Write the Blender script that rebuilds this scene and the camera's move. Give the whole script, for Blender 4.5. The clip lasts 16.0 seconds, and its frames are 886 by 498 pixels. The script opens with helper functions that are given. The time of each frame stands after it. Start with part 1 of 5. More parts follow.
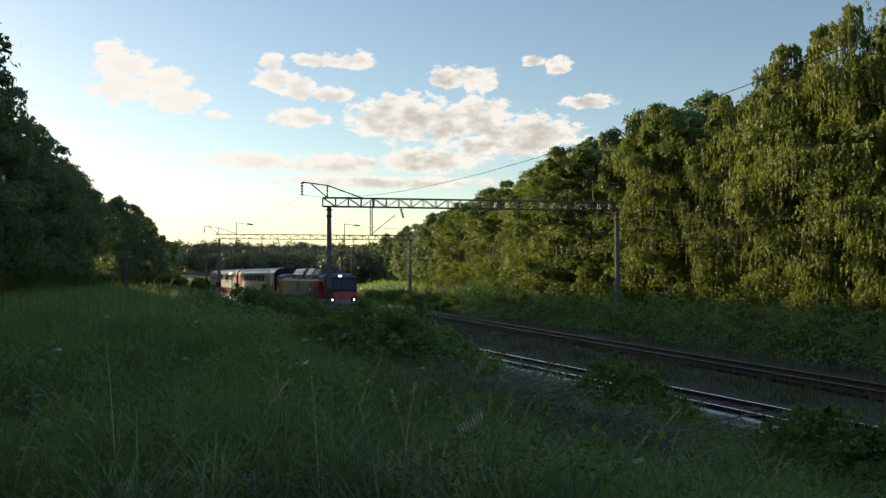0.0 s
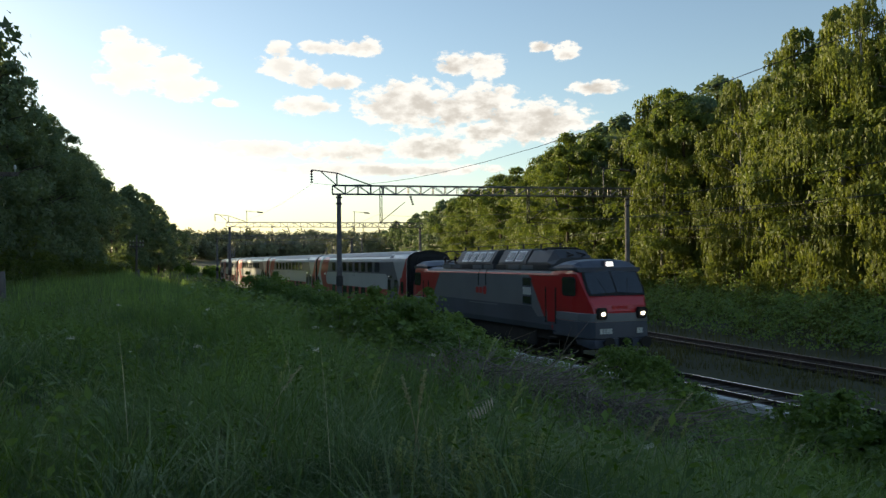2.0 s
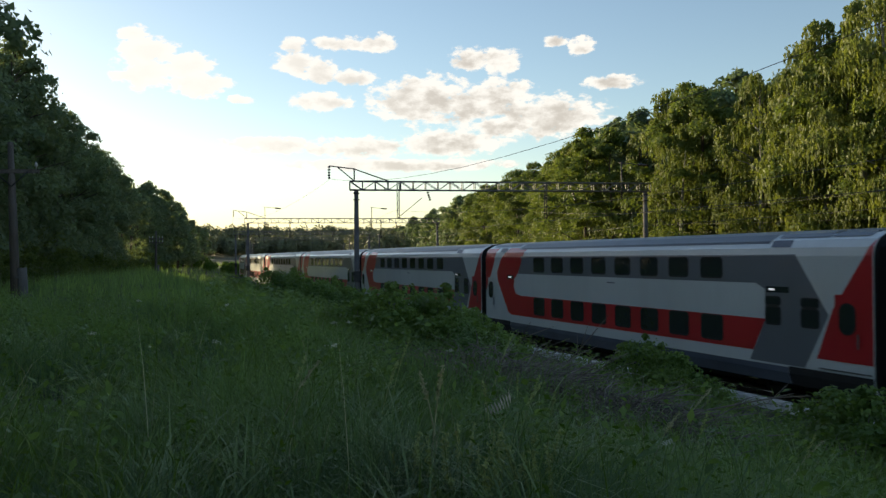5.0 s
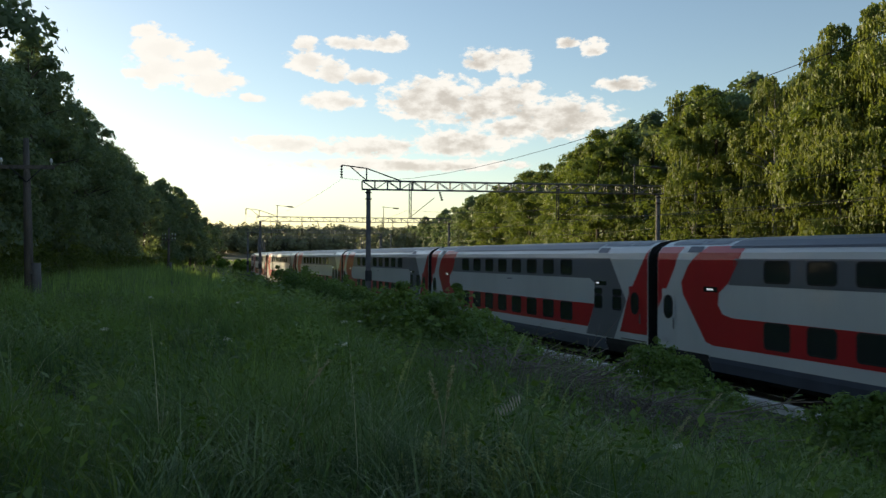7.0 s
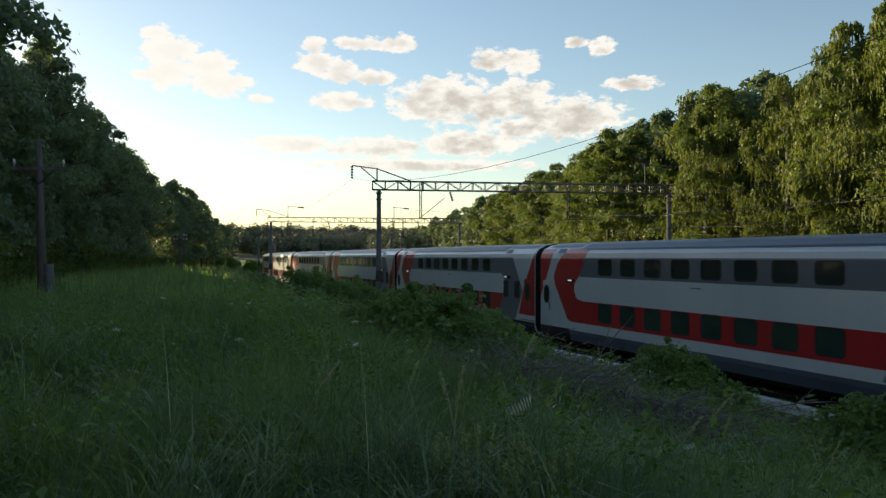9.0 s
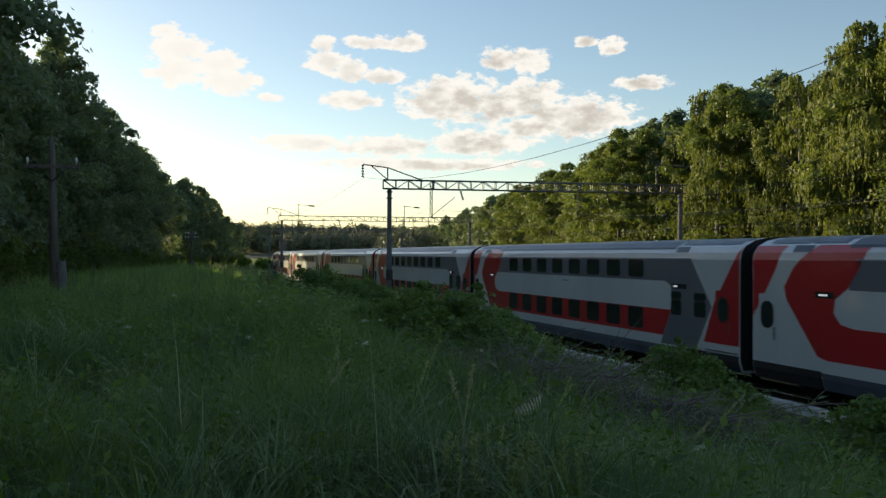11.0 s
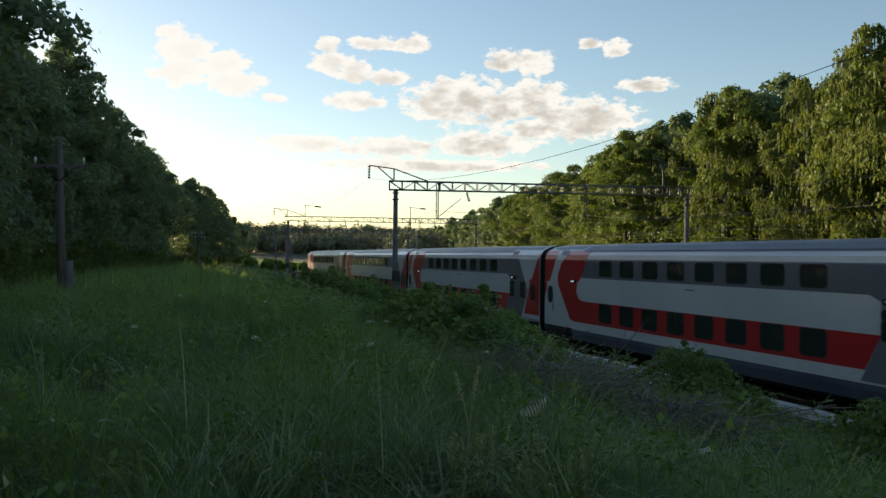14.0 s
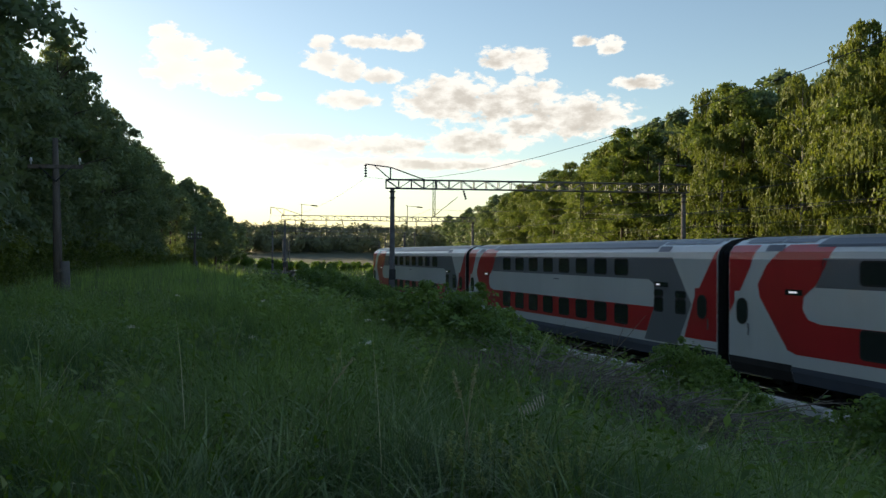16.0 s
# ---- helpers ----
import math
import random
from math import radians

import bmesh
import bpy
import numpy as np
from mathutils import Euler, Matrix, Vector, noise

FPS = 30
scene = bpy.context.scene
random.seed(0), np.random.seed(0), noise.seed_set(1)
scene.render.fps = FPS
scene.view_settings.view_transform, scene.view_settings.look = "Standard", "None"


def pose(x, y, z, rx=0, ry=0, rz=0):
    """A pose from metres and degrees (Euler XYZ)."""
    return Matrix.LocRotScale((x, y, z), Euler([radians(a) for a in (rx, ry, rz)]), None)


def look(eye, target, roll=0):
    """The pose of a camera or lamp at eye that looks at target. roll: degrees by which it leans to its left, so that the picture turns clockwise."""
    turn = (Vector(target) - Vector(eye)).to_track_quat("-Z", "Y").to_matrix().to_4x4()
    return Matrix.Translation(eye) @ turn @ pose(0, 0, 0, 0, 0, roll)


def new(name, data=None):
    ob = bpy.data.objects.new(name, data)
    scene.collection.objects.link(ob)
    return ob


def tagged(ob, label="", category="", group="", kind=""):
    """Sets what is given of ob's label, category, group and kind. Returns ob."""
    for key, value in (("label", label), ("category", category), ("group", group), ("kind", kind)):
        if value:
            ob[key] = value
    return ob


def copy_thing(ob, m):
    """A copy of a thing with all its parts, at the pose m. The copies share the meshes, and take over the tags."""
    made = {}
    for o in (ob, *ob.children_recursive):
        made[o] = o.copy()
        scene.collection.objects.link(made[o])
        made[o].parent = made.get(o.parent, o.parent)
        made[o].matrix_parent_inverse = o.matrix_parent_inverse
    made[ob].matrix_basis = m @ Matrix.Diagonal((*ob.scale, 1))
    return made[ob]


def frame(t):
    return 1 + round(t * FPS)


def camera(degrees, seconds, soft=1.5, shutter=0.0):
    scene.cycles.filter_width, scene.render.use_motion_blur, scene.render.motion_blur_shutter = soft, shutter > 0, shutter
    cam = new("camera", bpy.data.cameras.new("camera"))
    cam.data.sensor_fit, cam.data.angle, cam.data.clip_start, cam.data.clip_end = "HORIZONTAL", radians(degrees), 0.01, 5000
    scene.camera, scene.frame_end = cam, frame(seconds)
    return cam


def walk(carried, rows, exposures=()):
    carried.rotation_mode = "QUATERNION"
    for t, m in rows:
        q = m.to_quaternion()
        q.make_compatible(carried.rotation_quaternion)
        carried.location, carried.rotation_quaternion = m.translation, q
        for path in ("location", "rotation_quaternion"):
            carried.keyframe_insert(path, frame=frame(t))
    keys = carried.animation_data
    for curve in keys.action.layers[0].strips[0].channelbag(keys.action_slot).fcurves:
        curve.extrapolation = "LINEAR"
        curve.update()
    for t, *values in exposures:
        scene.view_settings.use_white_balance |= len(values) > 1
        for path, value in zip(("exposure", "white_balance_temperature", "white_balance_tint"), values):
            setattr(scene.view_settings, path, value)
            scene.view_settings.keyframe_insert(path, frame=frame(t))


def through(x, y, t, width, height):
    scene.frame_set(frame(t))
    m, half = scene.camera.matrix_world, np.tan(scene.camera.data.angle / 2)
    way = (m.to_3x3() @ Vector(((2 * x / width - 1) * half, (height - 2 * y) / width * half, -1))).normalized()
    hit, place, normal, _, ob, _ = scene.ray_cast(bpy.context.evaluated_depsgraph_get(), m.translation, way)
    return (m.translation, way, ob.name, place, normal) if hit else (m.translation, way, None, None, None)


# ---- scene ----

# The near track runs along +y at x = 19.94; the rail heads lie near z = 0.1.
EYE = (0.0, 0.0, 4.505)


def aim(heading, pitch, lean):
    """Camera pose from its heading (degrees right of +y), pitch and lean."""
    h, p = radians(heading), radians(pitch)
    to = (math.sin(h) * math.cos(p), math.cos(h) * math.cos(p), EYE[2] + math.sin(p))
    return look(EYE, to, lean)


cam = camera(55.51, 16.0, soft=1.4, shutter=0.15)
walk(cam, [
    (0.0, aim(22.411, 1.663, -0.162)),
    (0.5, aim(22.247, 1.413, -0.235)),
    (1.0, aim(22.069, 1.235, -0.365)),
    (1.5, aim(21.941, 0.973, -0.388)),
    (2.0, aim(21.739, 0.790, -0.425)),
    (2.5, aim(21.506, 0.627, -0.706)),
    (3.0, aim(21.311, 0.573, -0.803)),
    (3.5, aim(21.113, 0.493, -0.889)),
    (4.0, aim(20.922, 0.497, -0.921)),
    (6.5, aim(19.952, 0.490, 0.141)),
    (7.0, aim(19.781, 0.519, 0.167)),
    (7.5, aim(19.594, 0.566, 0.140)),
    (8.0, aim(19.427, 0.560, 0.099)),
    (8.5, aim(19.251, 0.531, 0.103)),
    (9.0, aim(19.069, 0.526, 0.049)),
    (11.5, aim(18.199, 0.475, 0.404)),
    (12.0, aim(18.086, 0.555, 0.439)),
    (12.5, aim(18.179, 0.565, 0.437)),
    (13.0, aim(18.296, 0.581, 0.602)),
    (13.5, aim(18.137, 0.555, 0.633)),
    (14.0, aim(17.963, 0.549, 0.592)),
    (14.5, aim(17.797, 0.543, 0.558)),
    (15.0, aim(17.639, 0.528, 0.508)),
    (15.5, aim(17.558, 0.512, 0.389)),
    (16.0, aim(18.168, 0.434, 0.247)),
], exposures=[(0.0, 0.44, 6650, 11), (1.5, 0.6, 6650, 11), (4.0, 0.62, 6650, 11), (6.5, 0.5, 6650, 11), (9.0, 0.5, 6650, 11), (12.5, 0.48, 6650, 11), (14.5, 0.52, 6650, 11), (16.0, 0.6, 6650, 11)])

# ---- light ----
SUN_AZ, SUN_EL = -30.0, 10.2
world = bpy.data.worlds.new("world")
scene.world = world
world.use_nodes = True
wn = world.node_tree
sky = wn.nodes.new("ShaderNodeTexSky")
sky.sky_type = "NISHITA"
sky.sun_disc = False
sky.sun_elevation, sky.sun_rotation = radians(SUN_EL), radians(SUN_AZ)
sky.air_density, sky.dust_density, sky.ozone_density = 1.0, 0.4, 1.5
wn.links.new(sky.outputs[0], wn.nodes["Background"].inputs[0])
wn.nodes["Background"].inputs[1].default_value = 0.135
lamp = bpy.data.lights.new("sun", "SUN")
lamp.energy, lamp.angle, lamp.color = 5.0, radians(0.5), (1.0, 0.83, 0.5)
sun = new("sun", lamp)
a, e = radians(SUN_AZ), radians(SUN_EL)
sun.matrix_world = look((0, 0, 60), (-math.sin(a) * math.cos(e), -math.cos(a) * math.cos(e), 60 - math.sin(e)))

# ---- materials ----


def material(name, colour, rough=0.6, metal=0.0, vary=0.25, scale=4.0, fine=40.0, bump=0.0, spec=0.5, coat=0.0, space="Object", dirt=None, stretch=(1, 1, 1)):
    """Surface with variation at two scales: broad stains and fine grain, and a fine relief."""
    m = bpy.data.materials.new(name)
    m.use_nodes = True
    nt = m.node_tree
    b = nt.nodes["Principled BSDF"]
    b.inputs["Roughness"].default_value, b.inputs["Metallic"].default_value = rough, metal
    b.inputs["Specular IOR Level"].default_value, b.inputs["Coat Weight"].default_value = spec, coat
    tc = nt.nodes.new("ShaderNodeTexCoord")
    mp = nt.nodes.new("ShaderNodeMapping")
    mp.inputs["Scale"].default_value = stretch
    nt.links.new(tc.outputs[space], mp.inputs[0])
    broad, grain = nt.nodes.new("ShaderNodeTexNoise"), nt.nodes.new("ShaderNodeTexNoise")
    for n, s, det in ((broad, scale, 5), (grain, fine, 3)):
        n.inputs["Scale"].default_value, n.inputs["Detail"].default_value = s, det
        nt.links.new(mp.outputs[0], n.inputs["Vector"])
    mix = nt.nodes.new("ShaderNodeMix")
    mix.data_type = "RGBA"
    dark = dirt or tuple(c * (1 - vary) for c in colour)
    light = tuple(min(1, c * (1 + vary * 0.6)) for c in colour)
    mix.inputs["A"].default_value, mix.inputs["B"].default_value = (*dark, 1), (*light, 1)
    add = nt.nodes.new("ShaderNodeMath")
    add.operation = "MULTIPLY_ADD"
    add.inputs[1].default_value = 0.35
    nt.links.new(grain.outputs[0], add.inputs[0])
    sc = nt.nodes.new("ShaderNodeMapRange")
    sc.inputs[1].default_value, sc.inputs[2].default_value = 0.3, 0.65
    sc.inputs[3].default_value, sc.inputs[4].default_value = 0.0, 0.7
    nt.links.new(broad.outputs[0], sc.inputs[0])
    nt.links.new(sc.outputs[0], add.inputs[2])
    nt.links.new(add.outputs[0], mix.inputs["Factor"])
    nt.links.new(mix.outputs["Result"], b.inputs["Base Color"])
    if bump:
        bp = nt.nodes.new("ShaderNodeBump")
        bp.inputs["Strength"].default_value, bp.inputs["Distance"].default_value = bump, 0.03
        nt.links.new(grain.outputs[0], bp.inputs["Height"])
        nt.links.new(bp.outputs[0], b.inputs["Normal"])
    return m


def leaf_material(name, colour, other, through=0.45, rough=0.5, patch=0.5, grain=0.4, third=None):
    """Leaf: a diffuse, slightly glossy face that also lets light through; each leaf varies."""
    m = bpy.data.materials.new(name)
    m.use_nodes = True
    nt = m.node_tree
    b = nt.nodes["Principled BSDF"]
    b.inputs["Roughness"].default_value, b.inputs["Specular IOR Level"].default_value = rough, 0.25
    geo, info = nt.nodes.new("ShaderNodeNewGeometry"), nt.nodes.new("ShaderNodeObjectInfo")
    tc, nz = nt.nodes.new("ShaderNodeTexCoord"), nt.nodes.new("ShaderNodeTexNoise")
    nz.inputs["Scale"].default_value, nz.inputs["Detail"].default_value = patch, 4
    nt.links.new(tc.outputs["Object"], nz.inputs["Vector"])
    a1 = nt.nodes.new("ShaderNodeMath")
    a1.operation = "MULTIPLY_ADD"
    a1.inputs[1].default_value = grain
    drift = nt.nodes.new("ShaderNodeMapRange")
    drift.inputs[1].default_value, drift.inputs[2].default_value = 0.34, 0.66
    nt.links.new(nz.outputs[0], drift.inputs[0])
    nt.links.new(geo.outputs["Random Per Island"], a1.inputs[0])
    nt.links.new(drift.outputs[0], a1.inputs[2])
    a2 = nt.nodes.new("ShaderNodeMath")
    a2.operation = "MULTIPLY_ADD"
    a2.inputs[1].default_value = 0.8
    nt.links.new(info.outputs["Random"], a2.inputs[0])
    nt.links.new(a1.outputs[0], a2.inputs[2])
    a3 = nt.nodes.new("ShaderNodeMapRange")
    a3.inputs[1].default_value, a3.inputs[2].default_value = 0.15, 1.5 + grain
    nt.links.new(a2.outputs[0], a3.inputs[0])
    mix = nt.nodes.new("ShaderNodeMix")
    mix.data_type = "RGBA"
    mix.inputs["A"].default_value, mix.inputs["B"].default_value = (*colour, 1), (*other, 1)
    nt.links.new(a3.outputs[0], mix.inputs["Factor"])
    if third:
        # broad drifts of another growth
        nb, rb, mb = nt.nodes.new("ShaderNodeTexNoise"), nt.nodes.new("ShaderNodeMapRange"), nt.nodes.new("ShaderNodeMix")
        nb.inputs["Scale"].default_value, nb.inputs["Detail"].default_value = 0.33, 3
        rb.inputs[1].default_value, rb.inputs[2].default_value, rb.inputs[4].default_value = 0.44, 0.62, 0.8
        mb.data_type = "RGBA"
        mb.inputs["B"].default_value = (*third, 1)
        nt.links.new(tc.outputs["Object"], nb.inputs["Vector"])
        nt.links.new(nb.outputs[0], rb.inputs[0])
        nt.links.new(rb.outputs[0], mb.inputs["Factor"])
        nt.links.new(mix.outputs["Result"], mb.inputs["A"])
        mix = mb
    nt.links.new(mix.outputs["Result"], b.inputs["Base Color"])
    tr, ms = nt.nodes.new("ShaderNodeBsdfTranslucent"), nt.nodes.new("ShaderNodeMixShader")
    gain = nt.nodes.new("ShaderNodeMix")
    gain.data_type, gain.blend_type = "RGBA", "MULTIPLY"
    gain.inputs["Factor"].default_value = 1.0
    gain.inputs["B"].default_value = (1.4, 1.32, 0.7, 1)
    nt.links.new(mix.outputs["Result"], gain.inputs["A"])
    nt.links.new(gain.outputs["Result"], tr.inputs[0])
    ms.inputs[0].default_value = through
    nt.links.new(b.outputs[0], ms.inputs[1])
    nt.links.new(tr.outputs[0], ms.inputs[2])
    nt.links.new(ms.outputs[0], nt.nodes["Material Output"].inputs[0])
    return m


def glow(name, colour, strength):
    m = bpy.data.materials.new(name)
    m.use_nodes = True
    b = m.node_tree.nodes["Principled BSDF"]
    b.inputs["Base Color"].default_value = (*colour, 1)
    b.inputs["Emission Color"].default_value, b.inputs["Emission Strength"].default_value = (*colour, 1), strength
    return m


SLEEPER_OLD = material("creosoted_wood", (0.055, 0.04, 0.03), 0.9, vary=0.4, scale=2, fine=25, bump=0.5)
SOIL = material("soil", (0.05, 0.05, 0.024), 0.95, vary=0.5, scale=0.25, fine=6, bump=0.6, dirt=(0.03, 0.04, 0.014))
BALLAST = material("ballast", (0.13, 0.11, 0.09), 0.95, vary=0.6, scale=1.2, fine=24, bump=1.0)
BALLAST_OLD = material("weedy_ballast", (0.05, 0.037, 0.027), 0.95, vary=0.5, scale=0.8, fine=20, bump=1.0, dirt=(0.022, 0.018, 0.012))
CONCRETE = material("concrete", (0.34, 0.33, 0.31), 0.85, vary=0.35, scale=3, fine=60, bump=0.3)
CONCRETE_DARK = material("weathered_concrete", (0.13, 0.12, 0.115), 0.9, vary=0.4, scale=2, fine=40, bump=0.4)
TROUGH = material("pale_concrete", (0.64, 0.64, 0.62), 0.8, vary=0.35, scale=2.5, fine=50, bump=0.3)
RAIL = material("rail_steel", (0.06, 0.045, 0.037), 0.7, 0.6, vary=0.3)
RAIL_TOP = material("polished_rail", (0.62, 0.62, 0.62), 0.22, 1.0, vary=0.1)
RAIL_WORN = material("worn_rail", (0.22, 0.19, 0.17), 0.45, 0.8, vary=0.3)
STEEL = material("galvanised_steel", (0.2, 0.2, 0.2), 0.55, 0.7, vary=0.35, scale=3)
STEEL_DARK = material("dark_steel", (0.045, 0.045, 0.048), 0.6, 0.3, vary=0.3)
WIRE = material("wire", (0.06, 0.055, 0.05), 0.5, 0.8, vary=0.1)
INSUL = material("insulator_glaze", (0.05, 0.03, 0.025), 0.25, vary=0.1)
WOODPOLE = material("tarred_wood", (0.13, 0.11, 0.1), 0.9, vary=0.45, scale=2, fine=30, bump=0.6, stretch=(6, 6, 0.6))
BARK = material("bark", (0.09, 0.07, 0.05), 0.95, vary=0.5, scale=3, fine=20, bump=1.0)
BIRCH = material("birch_bark", (0.26, 0.25, 0.22), 0.8, vary=0.3, scale=2, fine=9, bump=0.4, dirt=(0.06, 0.05, 0.045), stretch=(1, 1, 3))
TWIG = material("dead_twig", (0.24, 0.2, 0.18), 0.95, vary=0.45)
TRAIN_LIGHT = material("light_grey_paint", (0.65, 0.67, 0.665), 0.28, vary=0.10, scale=0.5, fine=6, coat=0.4, stretch=(1, 1, 0.25))
TRAIN_DARK = material("slate_grey_paint", (0.17, 0.18, 0.205), 0.28, vary=0.12, scale=0.5, fine=6, coat=0.4, stretch=(1, 1, 0.25))
TRAIN_RED = material("red_paint", (0.53, 0.024, 0.032), 0.28, vary=0.12, scale=0.5, fine=6, coat=0.4, stretch=(1, 1, 0.25))
TRAIN_SKIRT = material("dark_skirt_paint", (0.085, 0.1, 0.138), 0.45, vary=0.3, scale=0.7, fine=8, stretch=(1, 1, 0.3))
ROOF_GREY = material("roof_grey_paint", (0.13, 0.14, 0.17), 0.35, vary=0.2, scale=0.5, fine=8)
UNDER = material("underframe_black", (0.018, 0.017, 0.017), 0.85, vary=0.4, scale=2, fine=15)
RUBBER = material("gangway_rubber", (0.012, 0.012, 0.013), 0.75, vary=0.3)
GLASS = material("dark_window_glass", (0.026, 0.033, 0.034), 0.06, vary=0.1, spec=0.6)
GLASS_GREEN = material("curtained_window_glass", (0.035, 0.062, 0.05), 0.08, vary=0.3, scale=1.0, spec=0.6)
GLASS_CAB = material("windscreen_glass", (0.016, 0.024, 0.034), 0.04, vary=0.2, spec=0.8)
ROOF_DARK = material("loco_roof_paint", (0.045, 0.048, 0.055), 0.5, vary=0.35, scale=1.0, fine=12)
WHITE = material("white_lettering", (0.75, 0.75, 0.75), 0.5, vary=0.1)
LETTER_RED = material("red_lettering", (0.5, 0.02, 0.02), 0.4, vary=0.1)
HEADLIGHT = glow("lit_headlight", (1.0, 0.86, 0.6), 2.6)
HEADLIGHT_TOP = glow("lit_top_lamp", (1.0, 0.97, 0.9), 1.6)
DISPLAY = glow("lit_display", (0.9, 0.92, 1.0), 0.45)
LEAF_BIRCH = leaf_material("birch_leaf", (0.1, 0.14, 0.034), (0.21, 0.245, 0.064))
LEAF_BROAD = leaf_material("broad_leaf", (0.075, 0.12, 0.03), (0.17, 0.215, 0.052))
LEAF_DARK = leaf_material("dark_leaf", (0.095, 0.15, 0.085), (0.18, 0.23, 0.125), 0.45)
LEAF_BUSH = leaf_material("bush_leaf", (0.08, 0.155, 0.045), (0.21, 0.31, 0.09), rough=0.42)
# distant leaves: aerial haze is painted into the paler, greyer colour
LEAF_HAZED = leaf_material("hazed_leaf", (0.1, 0.12, 0.07), (0.18, 0.195, 0.115), 0.2)
LEAF_LIME = leaf_material("lime_leaf", (0.06, 0.13, 0.016), (0.12, 0.2, 0.03))
GRASS = leaf_material("grass_blade", (0.072, 0.145, 0.042), (0.29, 0.43, 0.14), 0.45, patch=0.55, rough=0.42, grain=0.9, third=(0.085, 0.15, 0.085))
GRASS_DRY = leaf_material("dry_grass", (0.3, 0.3, 0.16), (0.5, 0.48, 0.3), 0.15)
STALK_PALE = leaf_material("pale_green_stalk", (0.22, 0.29, 0.11), (0.42, 0.48, 0.21), 0.3)
GRASS_OLIVE = leaf_material("olive_grass", (0.075, 0.08, 0.032), (0.15, 0.145, 0.06), 0.3, patch=0.3)
GRASS_PALE = leaf_material("pale_arching_grass", (0.09, 0.16, 0.07), (0.34, 0.43, 0.21), 0.35, patch=0.8, rough=0.38)
PETAL = leaf_material("white_petal", (0.6, 0.6, 0.58), (0.75, 0.75, 0.72), 0.3)
LITTER = leaf_material("withered_stalk", (0.07, 0.058, 0.055), (0.2, 0.165, 0.15), 0.1)
DEAD_LEAF = leaf_material("dead_leaf", (0.48, 0.42, 0.36), (0.64, 0.58, 0.52), 0.2)

# ---- mesh helpers ----


def bm_new():
    return bmesh.new()


def part(name, bm, mat, parent=None, label=""):
    """Links a bmesh as one mesh object, under a thing or a part."""
    me = bpy.data.meshes.new(name)
    bm.to_mesh(me)
    bm.free()
    for m in (mat if isinstance(mat, (list, tuple)) else [mat]):
        me.materials.append(m)
    ob = new(name, me)
    if parent:
        ob.parent = parent
    if label:
        ob["label"] = label
    return ob


def add_box(bm, x0, y0, z0, x1, y1, z1, bevel=0.0, turn=None):
    vs = [bm.verts.new(c) for c in ((x0, y0, z0), (x1, y0, z0), (x1, y1, z0), (x0, y1, z0), (x0, y0, z1), (x1, y0, z1), (x1, y1, z1), (x0, y1, z1))]
    fs = [bm.faces.new([vs[i] for i in f]) for f in ((3, 2, 1, 0), (4, 5, 6, 7), (0, 1, 5, 4), (1, 2, 6, 5), (2, 3, 7, 6), (3, 0, 4, 7))]
    if bevel:
        es = list({e for f in fs for e in f.edges})
        r = bmesh.ops.bevel(bm, geom=es, offset=bevel, segments=2, affect="EDGES")
        vs = list({v for f in r["faces"] for v in f.verts} | {v for v in vs if v.is_valid})
    if turn:
        bmesh.ops.transform(bm, matrix=turn, verts=vs)
    return bm


def add_tube(bm, points, radii, sides=6, cap=True):
    """A tube through points, with a radius at each."""
    pts = [Vector(p) for p in points]
    if not isinstance(radii, (list, tuple)):
        radii = [radii] * len(pts)
    rings = []
    for i, p in enumerate(pts):
        d = (pts[min(i + 1, len(pts) - 1)] - pts[max(i - 1, 0)]).normalized()
        ref = Vector((0, 0, 1)) if abs(d.z) < 0.9 else Vector((1, 0, 0))
        u = d.cross(ref).normalized()
        w = d.cross(u)
        rings.append([bm.verts.new(p + (u * math.cos(k) + w * math.sin(k)) * radii[i]) for k in (2 * math.pi * j / sides for j in range(sides))])
    for r0, r1 in zip(rings, rings[1:]):
        for j in range(sides):
            f = bm.faces.new((r0[j], r0[(j + 1) % sides], r1[(j + 1) % sides], r1[j]))
            f.smooth = True
    if cap:
        bm.faces.new(list(reversed(rings[0])))
        bm.faces.new(rings[-1])
    return bm


def add_disc(bm, centre, axis, radius, depth, sides=16):
    c, d = Vector(centre), Vector(axis).normalized()
    return add_tube(bm, [c - d * depth / 2, c + d * depth / 2], radius, sides)


def quads_mesh(name, verts, faces, mat):
    """A mesh from numpy arrays of corners and of faces with equal corner counts."""
    me = bpy.data.meshes.new(name)
    n, k = faces.shape
    me.vertices.add(len(verts))
    me.vertices.foreach_set("co", verts.astype(np.float32).ravel())
    me.loops.add(n * k)
    me.loops.foreach_set("vertex_index", faces.astype(np.int32).ravel())
    me.polygons.add(n)
    me.polygons.foreach_set("loop_start", (np.arange(n) * k).astype(np.int32))
    me.update(calc_edges=True)
    me.materials.append(mat)
    return me


